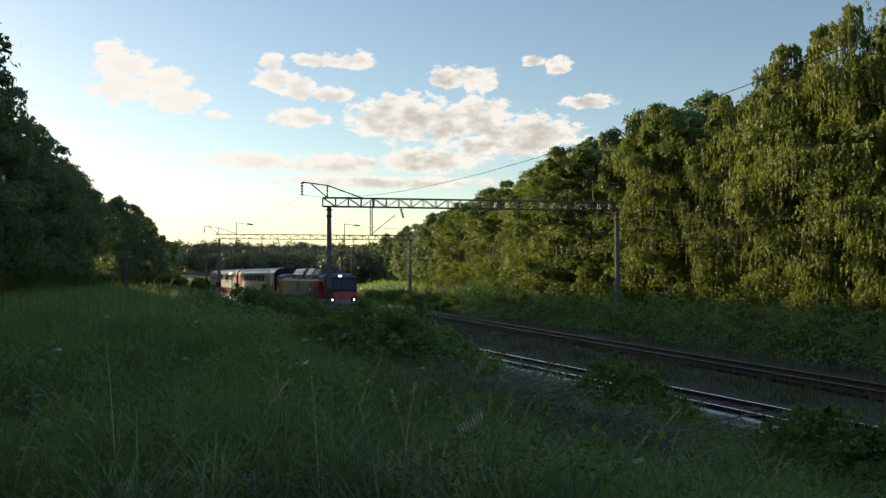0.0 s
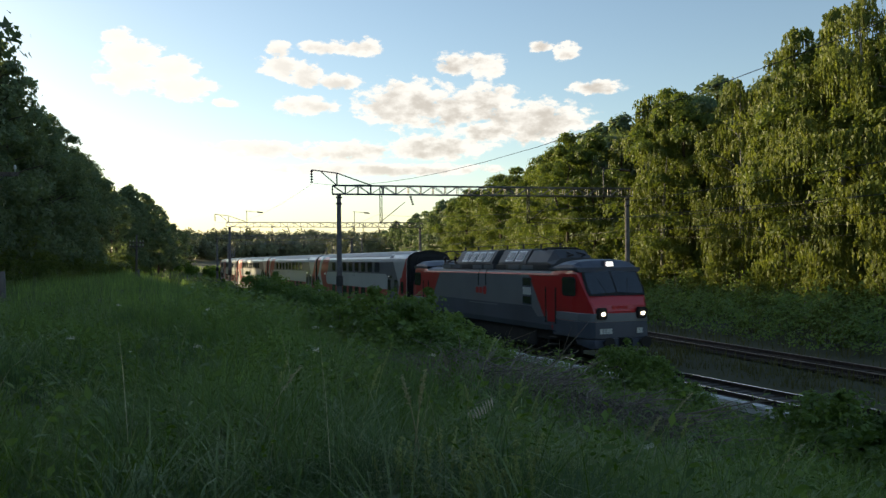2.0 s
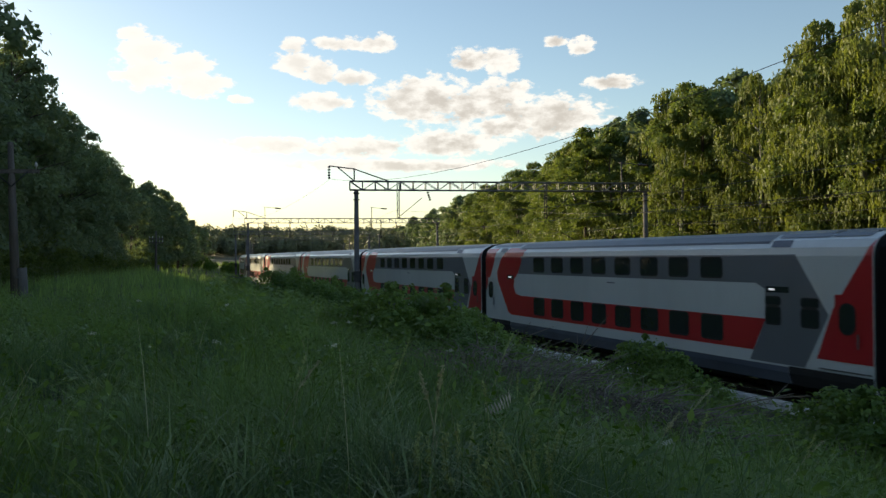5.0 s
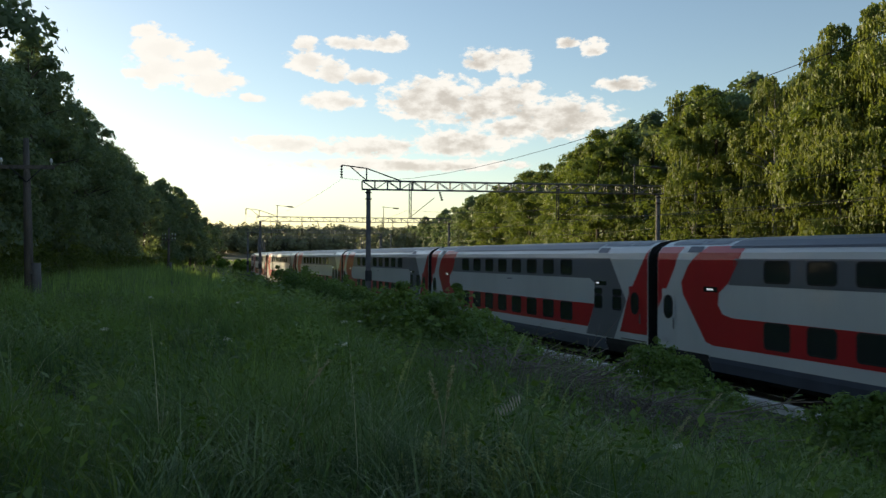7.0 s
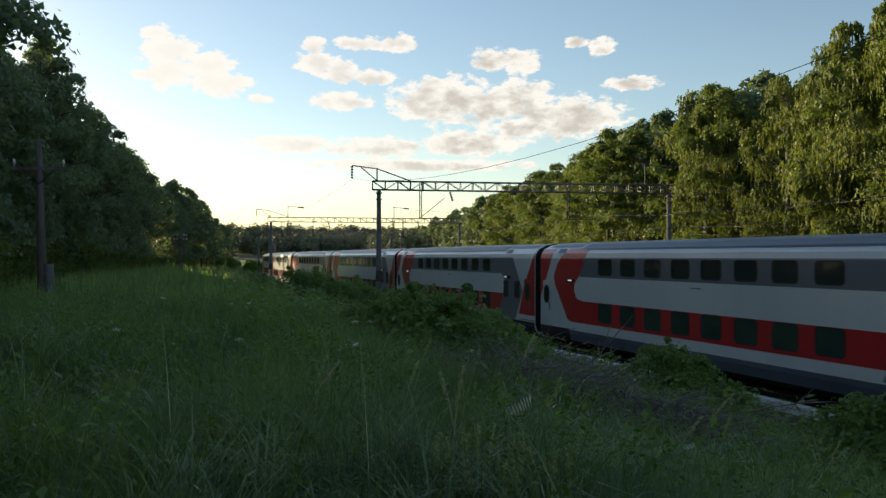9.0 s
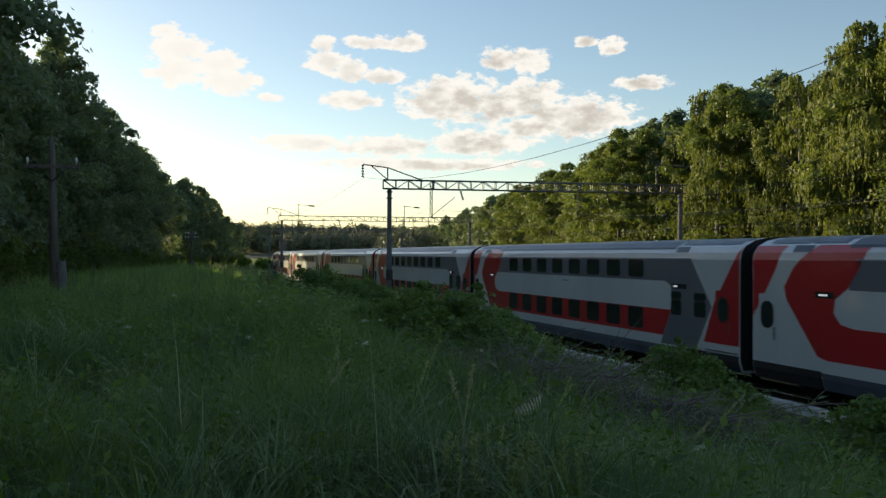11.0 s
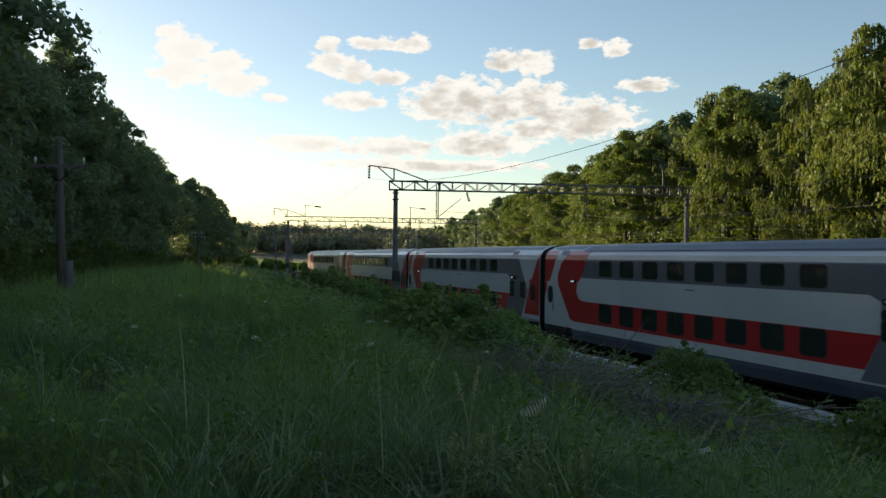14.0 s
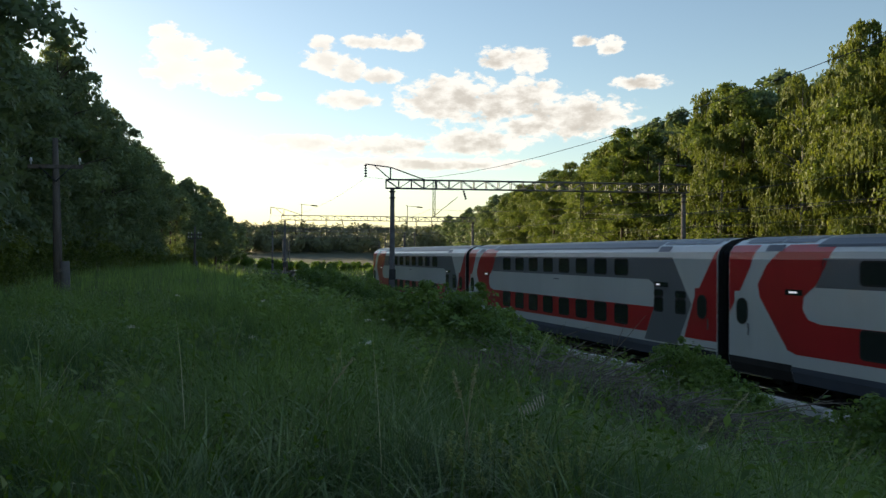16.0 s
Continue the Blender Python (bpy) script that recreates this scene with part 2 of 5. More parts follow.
def leaf_tris(rng, centres, size, normals, slim=0.8, hang=0.0):
    """Small pointed leaves: one triangle at each centre, facing about along the normal."""
    n = len(centres)
    nrm = normals + rng.normal(0, 0.4, (n, 3))
    nrm /= np.linalg.norm(nrm, axis=1, keepdims=True) + 1e-9
    t = np.cross(nrm, rng.normal(0, 1, (n, 3)))
    t /= np.linalg.norm(t, axis=1, keepdims=True) + 1e-9
    if hang:
        t = t * (1 - hang) + np.array([0, 0, -hang])
        t /= np.linalg.norm(t, axis=1, keepdims=True) + 1e-9
    b = np.cross(nrm, t)
    s = (size * rng.uniform(0.6, 1.4, n))[:, None]
    v = np.stack([centres - t * s * 0.45 - b * s * slim * 0.5, centres - t * s * 0.35 + b * s * slim * 0.5, centres + t * s * 0.6], 1)
    return v.reshape(-1, 3), np.arange(n * 3).reshape(n, 3)


def leaf_quads(rng, centres, size, normals, slim=0.6):
    """Pointed leaves: a kite of four corners at each centre, facing about along the normal."""
    n = len(centres)
    nrm = normals + rng.normal(0, 0.55, (n, 3))
    nrm /= np.linalg.norm(nrm, axis=1, keepdims=True) + 1e-9
    t = np.cross(nrm, rng.normal(0, 1, (n, 3)))
    t /= np.linalg.norm(t, axis=1, keepdims=True) + 1e-9
    b = np.cross(nrm, t)
    s = (size * rng.uniform(0.65, 1.35, n))[:, None]
    v = np.stack([centres - t * s * 0.5, centres + b * s * slim * 0.5 - t * s * 0.05 + nrm * s * 0.08,
                  centres + t * s * 0.5, centres - b * s * slim * 0.5 - t * s * 0.05 + nrm * s * 0.08], 1)
    return v.reshape(-1, 3), np.arange(n * 4).reshape(n, 4)


# ---- the lie of the land ----
R_NEAR, Y_BEND = 500.0, 120.0


def near_track(s):
    """Centre of the near track at s metres along it, and its heading in radians right of +y."""
    if s <= Y_BEND:
        return 19.94, s, 0.0
    k = (s - Y_BEND) / R_NEAR
    return 19.94 + R_NEAR * (1 - math.cos(k)), Y_BEND + R_NEAR * math.sin(k), k


def far_track(s):
    """The same for the far track, which draws away from the near one."""
    a0, y0 = math.atan(0.102), 131.0
    if s <= y0:
        return 25.4 + 0.102 * s, s, a0
    k, r = a0 + (s - y0) / 620.0, 620.0
    return 25.4 + 0.102 * y0 + r * (math.cos(a0) - math.cos(k)), y0 + r * (math.sin(k) - math.sin(a0)), k


def ramp(v, a, b):
    u = min(1.0, max(0.0, (v - a) / (b - a)))
    return u * u * (3 - 2 * u)


def bend(y):
    return max(0.0, y - Y_BEND) ** 2 / (2 * R_NEAR) if y < 600 else 230 + (y - 600) * 0.9


def land(x, y):
    """Height of the ground: a grassy terrace that falls to the cutting of the tracks, and a low bank beyond."""
    xs = x - bend(y)
    top = 2.9 - 0.9 * ramp(y, 60, 220)
    u = min(1.0, max(0.0, (xs - 2.2) / 13.8))
    h = top * (1 - u) ** 1.25
    h += -0.12 * ramp(xs, 15, 17.5)
    far = 40 + 0.1 * max(0.0, min(y, 200)) - 2.0
    h += 1.4 * ramp(xs, far, far + 8) + 1.5 * ramp(xs, far + 14, far + 60)
    h += 13.0 * ramp(y, 430, 640)
    h += 0.10 * noise.noise((x * 0.25, y * 0.25, 0.3)) * (1 - ramp(xs, 14, 17) * (1 - ramp(xs, 36, 42))) + 0.25 * noise.noise((x * 0.05, y * 0.05, 1.7)) * ramp(abs(y), 60, 150) * (1 if not 14 < xs < 40 else 0)
    return h


def lines(lo, hi, dense_lo, dense_hi, step, grow=1.25):
    out = list(np.arange(dense_lo, dense_hi + 1e-6, step))
    s, v = step, dense_hi
    while v < hi:
        s *= grow
        v += s
        out.append(min(v, hi))
    s, v = step, dense_lo
    while v > lo:
        s *= grow
        v -= s
        out.insert(0, max(v, lo))
    return sorted(set(out))


def make_ground():
    xs, ys = lines(-2500, 2500, -14, 56, 1.0), lines(-2500, 2500, -4, 150, 1.6)
    v = np.array([(x, y, land(x, y)) for y in ys for x in xs])
    w = len(xs)
    f = np.array([(j * w + i, j * w + i + 1, (j + 1) * w + i + 1, (j + 1) * w + i) for j in range(len(ys) - 1) for i in range(w - 1)])
    me = quads_mesh("ground", v, f, SOIL)
    me.polygons.foreach_set("use_smooth", np.ones(len(f), dtype=bool))
    tagged(new("ground", me), "grassy ground falling from a terrace to a railway cutting", "ground", kind="structure")


make_ground()


def sweep(name, path, s0, s1, step, profile, mat, parent=None, label="", smooth=False):
    """A profile of (across, up) points swept along a track."""
    bm = bm_new()
    rings = []
    for s in np.arange(s0, s1 + 1e-6, step):
        x, y, k = path(s)
        rings.append([bm.verts.new((x + c * math.cos(k), y - c * math.sin(k), u)) for c, u in profile])
    for r0, r1 in zip(rings, rings[1:]):
        for j in range(len(profile)):
            q = (j + 1) % len(profile)
            bm.faces.new((r0[j], r0[q], r1[q], r1[j]))
    return part(name, bm, mat, parent, label)


def make_track(path, label, bed, s0, s1, sleepers, sleeper_mat, head_mat):
    track = tagged(new("railway_track"), label, "railway track", kind="structure")
    sweep("ballast_bed", path, s0, s1, 4.0, [(-2.6, -0.5), (-1.7, -0.12), (1.7, -0.12), (2.6, -0.5)], bed, track)
    for side in (-0.76, 0.76):
        rail = sweep("rail", path, s0, s1, 4.0, [(side - 0.07, -0.08), (side + 0.07, -0.08), (side + 0.02, -0.05), (side + 0.035, 0.09), (side - 0.035, 0.09), (side - 0.02, -0.05)], RAIL, track)
        sweep("rail_head", path, s0, s1, 4.0, [(side - 0.034, 0.091), (side + 0.034, 0.091), (side + 0.026, 0.105), (side - 0.026, 0.105)], head_mat, rail, "running surface of the rail")
    bm = add_box(bm_new(), -1.35, -0.125, -0.22, 1.35, 0.125, -0.07, 0.02)
    me = bpy.data.meshes.new("sleeper")
    bm.to_mesh(me)
    bm.free()
    me.materials.append(sleeper_mat)
    for i in range(sleepers):
        x, y, k = path(4 + i * 0.55)
        ob = new("sleeper", me)
        ob.parent = track
        ob.matrix_basis = pose(x, y, random.uniform(-0.01, 0.01), 0, 0, -math.degrees(k))
    return track


make_track(near_track, "railway track with polished rails on grey ballast", BALLAST, -420, 620, 170, CONCRETE_DARK, RAIL_TOP)
make_track(far_track, "second railway track, rusty and half overgrown with weeds", BALLAST_OLD, -300, 620, 150, SLEEPER_OLD, RAIL_WORN)

# Cable trough of pale concrete slabs beside the near track.
trough = tagged(new("cable_trough"), "pale concrete cable trough slabs beside the near track", "cable trough", kind="structure")
bm = add_box(bm_new(), -0.19, -0.48, -0.3, 0.19, 0.48, 0.13, 0.015)
slab_mesh = bpy.data.meshes.new("slab")
bm.to_mesh(slab_mesh)
bm.free()
slab_mesh.materials.append(TROUGH)
for i in range(90):
    ob = new("slab", slab_mesh)
    ob.parent = trough
    ob.matrix_basis = pose(18.0 + random.uniform(-0.02, 0.02), 2 + i, random.uniform(-0.015, 0.015), random.uniform(-0.6, 0.6), random.uniform(-1, 1), random.uniform(-0.8, 0.8))

# ---- the train ----
GREY_MID = material("mid_grey_paint", (0.21, 0.225, 0.25), 0.3, vary=0.12, scale=0.5, fine=6, coat=0.3)
SIDE = ((1.45, 0.62), (1.575, 0.95), (1.575, 4.42), (1.52, 4.66), (1.36, 4.88), (1.0, 5.06), (0.5, 5.16), (0.0, 5.19))


def arc_of(profile):
    out, s = [], profile[0][1]
    for i, p in enumerate(profile):
        if i:
            q = profile[i - 1]
            s += math.dist(p, q)
        out.append(s)
    return out


def on_side(profile, arcs, s, off):
    """Place on a body's flank at arc length s, off metres proud of it."""
    for i in range(len(arcs) - 1):
        if s <= arcs[i + 1] or i == len(arcs) - 2:
            u = (s - arcs[i]) / (arcs[i + 1] - arcs[i])
            (x0, z0), (x1, z1) = profile[i], profile[i + 1]
            l = math.hypot(x1 - x0, z1 - z0)
            return x0 + (x1 - x0) * u + (z1 - z0) / l * off, z0 + (z1 - z0) * u - (x1 - x0) / l * off


def flank(name, outline, hand, mat, parent, profile=SIDE, off=0.005, label=""):
    """A painted panel: an outline of (along, arc) points laid on the flank. hand -1: the side towards -x."""
    arcs = arc_of(profile)
    bm = bm_new()
    bm.faces.new([bm.verts.new((0, y, s)) for y, s in outline])
    for a_ in arcs[1:-1]:
        bmesh.ops.bisect_plane(bm, geom=bm.verts[:] + bm.edges[:] + bm.faces[:], plane_co=(0, 0, a_), plane_no=(0, 0, 1))
    for v in bm.verts:
        x, z = on_side(profile, arcs, v.co.z, off)
        v.co = (hand * x, v.co.y, z)
    bmesh.ops.recalc_face_normals(bm, faces=bm.faces[:])
    if bm.faces and sum(f.normal.x * f.calc_area() for f in bm.faces) * hand < 0:
        bmesh.ops.reverse_faces(bm, faces=bm.faces[:])
    return part(name, bm, mat, parent, label)


def loft(sections, cap=True):
    """Closed body lofted through (y, profile) half sections, mirrored about x = 0."""
    bm = bm_new()
    rings = []
    for y, prof in sections:
        full = [(x, z) for x, z in prof] + [(-x, z) for x, z in reversed(prof) if x > 1e-6]
        rings.append([bm.verts.new((x, y, z)) for x, z in full])
    n = len(rings[0])
    for r0, r1 in zip(rings, rings[1:]):
        for j in range(n):
            bm.faces.new((r0[j], r1[j], r1[(j + 1) % n], r0[(j + 1) % n]))
    if cap:
        bm.faces.new(rings[0])
        bm.faces.new(list(reversed(rings[-1])))
    bmesh.ops.recalc_face_normals(bm, faces=bm.faces[:])
    return bm


def rounded(y0, z0, y1, z1, r, n=4):
    out = []
    for cy, cz, a0 in ((y1 - r, z1 - r, 0), (y0 + r, z1 - r, 90), (y0 + r, z0 + r, 180), (y1 - r, z0 + r, 270)):
        for i in range(n + 1):
            k = radians(a0 + 90 * i / n)
            out.append((cy + r * math.cos(k), cz + r * math.sin(k)))
    return out


def pane(name, y0, z0, y1, z1, r, hand, x, mat, parent, frame_w=0.05):
    """A window: a rubber frame with thickness and a glass pane set in it."""
    bm = bm_new()
    o, i_ = rounded(y0 - frame_w, z0 - frame_w, y1 + frame_w, z1 + frame_w, r + frame_w), rounded(y0, z0, y1, z1, r)
    a_ = [bm.verts.new((hand * (x + 0.012), y, z)) for y, z in o]
    b_ = [bm.verts.new((hand * (x + 0.012), y, z)) for y, z in i_]
    c_ = [bm.verts.new((hand * (x - 0.01), y, z)) for y, z in o]
    d_ = [bm.verts.new((hand * (x - 0.01), y, z)) for y, z in i_]
    n = len(a_)
    for k in range(n):
        q = (k + 1) % n
        bm.faces.new((a_[k], a_[q], b_[q], b_[k]))
        bm.faces.new((c_[k], c_[q], a_[q], a_[k]))
        bm.faces.new((b_[k], b_[q], d_[q], d_[k]))
    bmesh.ops.recalc_face_normals(bm, faces=bm.faces[:])
    fr = part(name, bm, RUBBER, parent)
    bm = bm_new()
    f = bm.faces.new([bm.verts.new((hand * (x + 0.006), y, z)) for y, z in i_])
    bm.normal_update()
    if f.normal.x * hand < 0:
        bmesh.ops.reverse_faces(bm, faces=[f])
    part("pane", bm, mat, fr)
    return fr


def bogie(parent, y, gauge=0.76):
    bm = bm_new()
    for h in (-1, 1):
        add_box(bm, h * 1.02 - 0.09, y - 1.75, 0.48, h * 1.02 + 0.09, y + 1.75, 0.72, 0.04)
        for d in (-1.25, 1.25):
            add_box(bm, h * 1.02 - 0.16, y + d - 0.22, 0.36, h * 1.02 + 0.16, y + d + 0.22, 0.76, 0.04)
            add_tube(bm, [(h * 1.05, y + d * 0.72, 0.5), (h * 1.05, y + d * 0.72, 0.98)], 0.11, 8)
        add_tube(bm, [(h * 1.1, y - 0.35, 0.6), (h * 1.1, y - 0.35, 1.1)], 0.17, 8)
        add_tube(bm, [(h * 1.1, y + 0.35, 0.6), (h * 1.1, y + 0.35, 1.1)], 0.17, 8)
    add_box(bm, -1.0, y - 0.3, 0.5, 1.0, y + 0.3, 0.85, 0.03)
    b = part("bogie", bm, UNDER, parent, "black steel bogie frame with springs")
    for d in (-1.25, 1.25):
        bm = bm_new()
        for h in (-1, 1):
            add_disc(bm, (h * gauge, y + d, 0.575), (1, 0, 0), 0.475, 0.13, 20)
            add_disc(bm, (h * (gauge - 0.05), y + d, 0.575), (1, 0, 0), 0.5, 0.03, 20)
        add_tube(bm, [(-gauge, y + d, 0.575), (gauge, y + d, 0.575)], 0.08, 8)
        part("wheelset", bm, STEEL_DARK, b, "dark steel wheelset")


def bars(name, y0, z0, y1, z1, hand, x, mat, parent, count):
    """Unreadable writing: a row of plain bars."""
    bm = bm_new()
    w = (y1 - y0) / count
    for i in range(count):
        a_, b_ = sorted((hand * x, hand * (x + 0.006)))
        add_box(bm, a_, y0 + i * w, z0, b_, y0 + (i + 0.7) * w, z1)
    return part(name, bm, mat, parent)


def make_coach(lower_glass):
    """Double-deck coach; y runs back from its front coupling plane, 26.2 m from joint to joint."""
    coach = new("double_deck_coach")
    L0, L1 = 0.33, 25.87
    low = [(1.2, 0.6)] + list(SIDE)
    body = part("body", loft([(L0, low), (L1, low)]), TRAIN_LIGHT, coach, "light grey painted steel body shell")
    arcs = arc_of(SIDE)
    base = arcs[1] - 0.95
    S = lambda z: z + base if z <= 4.42 else arcs[2] + (z - 4.42) / (5.19 - 4.42) * (arcs[7] - arcs[2]) * 0.62
    top = arcs[4] + 0.02
    for h in (-1, 1):
        # slate band with the upper windows, sweeping down as a wedge behind the front door
        flank("slate_band", [(3.1, S(4.45)), (1.85, S(2.75)), (2.75, S(1.18)), (5.05, S(1.18)), (4.35, S(2.5)), (4.35, S(3.4)), (4.75, S(3.59)), (21.8, S(3.59)), (21.5, S(4.45))], h, TRAIN_DARK, body, label="slate grey livery band")
        flank("red_band", [(4.9, S(1.5)), (4.35, S(2.5)), (21.6, S(2.5)), (22.1, S(2.6)), (22.35, S(2.9)), (22.3, S(3.3)), (21.8, S(3.66)), (21.3, S(4.42)), (21.1, top), (23.1, top), (24.0, S(4.2)), (24.4, S(3.6)), (24.3, S(3.2)), (23.0, S(1.6)), (22.6, S(1.5))], h, TRAIN_RED, body, label="red livery band")
        flank("red_front", [(L0 + 0.02, S(1.5)), (2.3, S(1.5)), (1.72, S(2.9)), (0.62, S(4.4)), (L0 + 0.02, S(4.75))], h, TRAIN_RED, body, label="red livery panel round the door")
        flank("red_rear", [(24.45, top), (24.75, S(4.2)), (25.2, S(3.5)), (L1 - 0.02, S(2.6)), (L1 - 0.02, top)], h, TRAIN_RED, body, label="red livery panel at the end")
        flank("skirt", [(3.4, arcs[0]), (22.8, arcs[0]), (22.8, S(1.12)), (3.4, S(1.12))], h, TRAIN_SKIRT, body, label="dark grey side skirt")
        for y0, y1 in ((L0 + 0.02, 3.39), (22.81, L1 - 0.02)):
            flank("end_skirt", [(y0, arcs[0]), (y1, arcs[0]), (y1, S(1.16)), (y0, S(1.16))], h, UNDER, body, label="black lower edge above the bogie")
        flank("roof_panel", [(4.3, arcs[4] - 0.1), (21.9, arcs[4] - 0.1), (21.9, arcs[7] - 0.01), (4.3, arcs[7] - 0.01)], h, ROOF_GREY, body, off=0.012, label="blue-grey ribbed roof panel")
        for k in range(5):
            q = arcs[4] - 0.04 + k * 0.19
            flank("roof_rib", [(4.3, q), (21.9, q), (21.9, q + 0.03), (4.3, q + 0.03)], h, ROOF_GREY, body, off=0.03)
        for y0, y1 in ((0.7, 2.0), (2.1, 4.1), (22.2, 23.6), (23.7, 25.4)):
            flank("roof_hatch", [(y0, arcs[5] - 0.25), (y1, arcs[5] - 0.25), (y1, arcs[6]), (y0, arcs[6])], h, ROOF_GREY, body, off=0.02)
        for y0 in (3.35, 23.3):
            flank("vent_grille", [(y0, arcs[3] + 0.02), (y0 + 0.8, arcs[3] + 0.02), (y0 + 0.8, arcs[4]), (y0, arcs[4])], h, TRAIN_SKIRT, body, off=0.014)
        for i in range(8):
            y = 6.36 + i * 1.81
            pane("upper_window", y, 3.74, y + 1.05, 4.36, 0.1, h, 1.575, GLASS, coach)
            pane("lower_window", y, 1.68, y + 1.05, 2.44, 0.1, h, 1.575, lower_glass, coach)
        for y0, y1 in ((3.74, 4.3), (2.24, 2.84)):
            pane("stair_window", y0, 2.38, y1, 2.86, 0.06, h, 1.58, GLASS, coach)
            pane("stair_window", y0, 2.96, y1, 3.16, 0.06, h, 1.58, GLASS, coach)
        # front door and rear door, each with an oval light
        for y0, y1, m in ((0.75, 1.62, TRAIN_RED), (24.75, 25.55, TRAIN_LIGHT)):
            door = flank("door", rounded(y0, S(1.5), y1, S(3.35), 0.06), h, m, coach, off=0.022, label="plug door with an oval window")
            c = (y0 + y1) / 2
            pane("door_window", c - 0.24, 2.3, c + 0.24, 3.08, 0.22, h, 1.6, GLASS, door)
            a_, b_ = sorted((h * 1.6, h * 1.63))
            part("handle", add_box(bm_new(), a_, y0 + 0.05, 1.9, b_, y0 + 0.09, 2.3), STEEL, door, "steel door handle")
        disp = flank("display", [(3.35, S(3.32)), (4.3, S(3.32)), (4.3, S(3.5)), (3.35, S(3.5))], h, GLASS, coach, off=0.014, label="black destination display")
        bars("display_text", 3.95, 3.38, 4.2, 3.44, h, 1.592, DISPLAY, disp, 3)
        rear = flank("display", [(22.35, S(3.32)), (23.1, S(3.32)), (23.1, S(3.5)), (22.35, S(3.5))], h, GLASS, coach, off=0.014, label="black destination display")
        bars("display_text", 22.6, 3.38, 22.95, 3.44, h, 1.592, DISPLAY, rear, 3)
        bars("coach_marking", 12.9, 3.35, 13.5, 3.4, h, 1.58, TRAIN_SKIRT, coach, 5)
    # end walls, gangway and buffers
    for y, d in ((L0, -1), (L1, 1)):
        end = [(x * 0.985, 0.7 + (z - 0.62) * 0.985) for x, z in SIDE]
        part("end_wall", loft([(y + d * 0.004, end), (y + d * 0.03, end)]), RUBBER, coach, "black end wall")
        gw = [(0.9, 1.15), (0.95, 1.3), (0.95, 4.5), (0.8, 4.72), (0.0, 4.78)]
        g0 = [(x * 1.42, 1.1 + (z - 1.15) * 1.06) for x, z in gw]
        part("gangway", loft([(y + d * 0.02, g0), (y + d * 0.16, g0), (y + d * 0.2, gw), (y + d * 0.32, gw)]), RUBBER, coach, "black rubber gangway bellows")
        bm = bm_new()
        add_box(bm, -0.12, min(y, y + d * 0.3), 0.9, 0.12, max(y, y + d * 0.3), 1.12, 0.03)
        part("coupler", bm, UNDER, coach)
    bm = bm_new()
    add_box(bm, -1.3, 5.9, 0.45, 1.3, 20.3, 0.9, 0.06)
    for y in (1.0, 24.4):
        add_box(bm, -1.25, y - 0.4, 0.6, 1.25, y + 1.2, 1.0, 0.05)
    part("underframe", bm, UNDER, coach, "black equipment boxes under the floor")
    for h in (-1, 1):
        for y0 in (0.8, 24.8):
            for k in range(2):
                bm = add_box(bm_new(), *sorted((h * 1.25, h * 1.5))[:1], y0, 0.62 + k * 0.28, sorted((h * 1.25, h * 1.5))[1], y0 + 0.75, 0.65 + k * 0.28)
                part("step", bm, UNDER, coach)
        bm = add_box(bm_new(), *sorted((h * 1.582, h * 1.6))[:1], 0.4, 1.22, sorted((h * 1.582, h * 1.6))[1], 2.2, 1.26)
        part("sill_rail", bm, STEEL, coach)
    bogie(coach, 3.6)
    bogie(coach, 22.6)
    return coach


LOCO = ((1.5, 1.35), (1.575, 1.6), (1.575, 3.82), (1.5, 4.0), (1.2, 4.12), (0.6, 4.16), (0.0, 4.17))


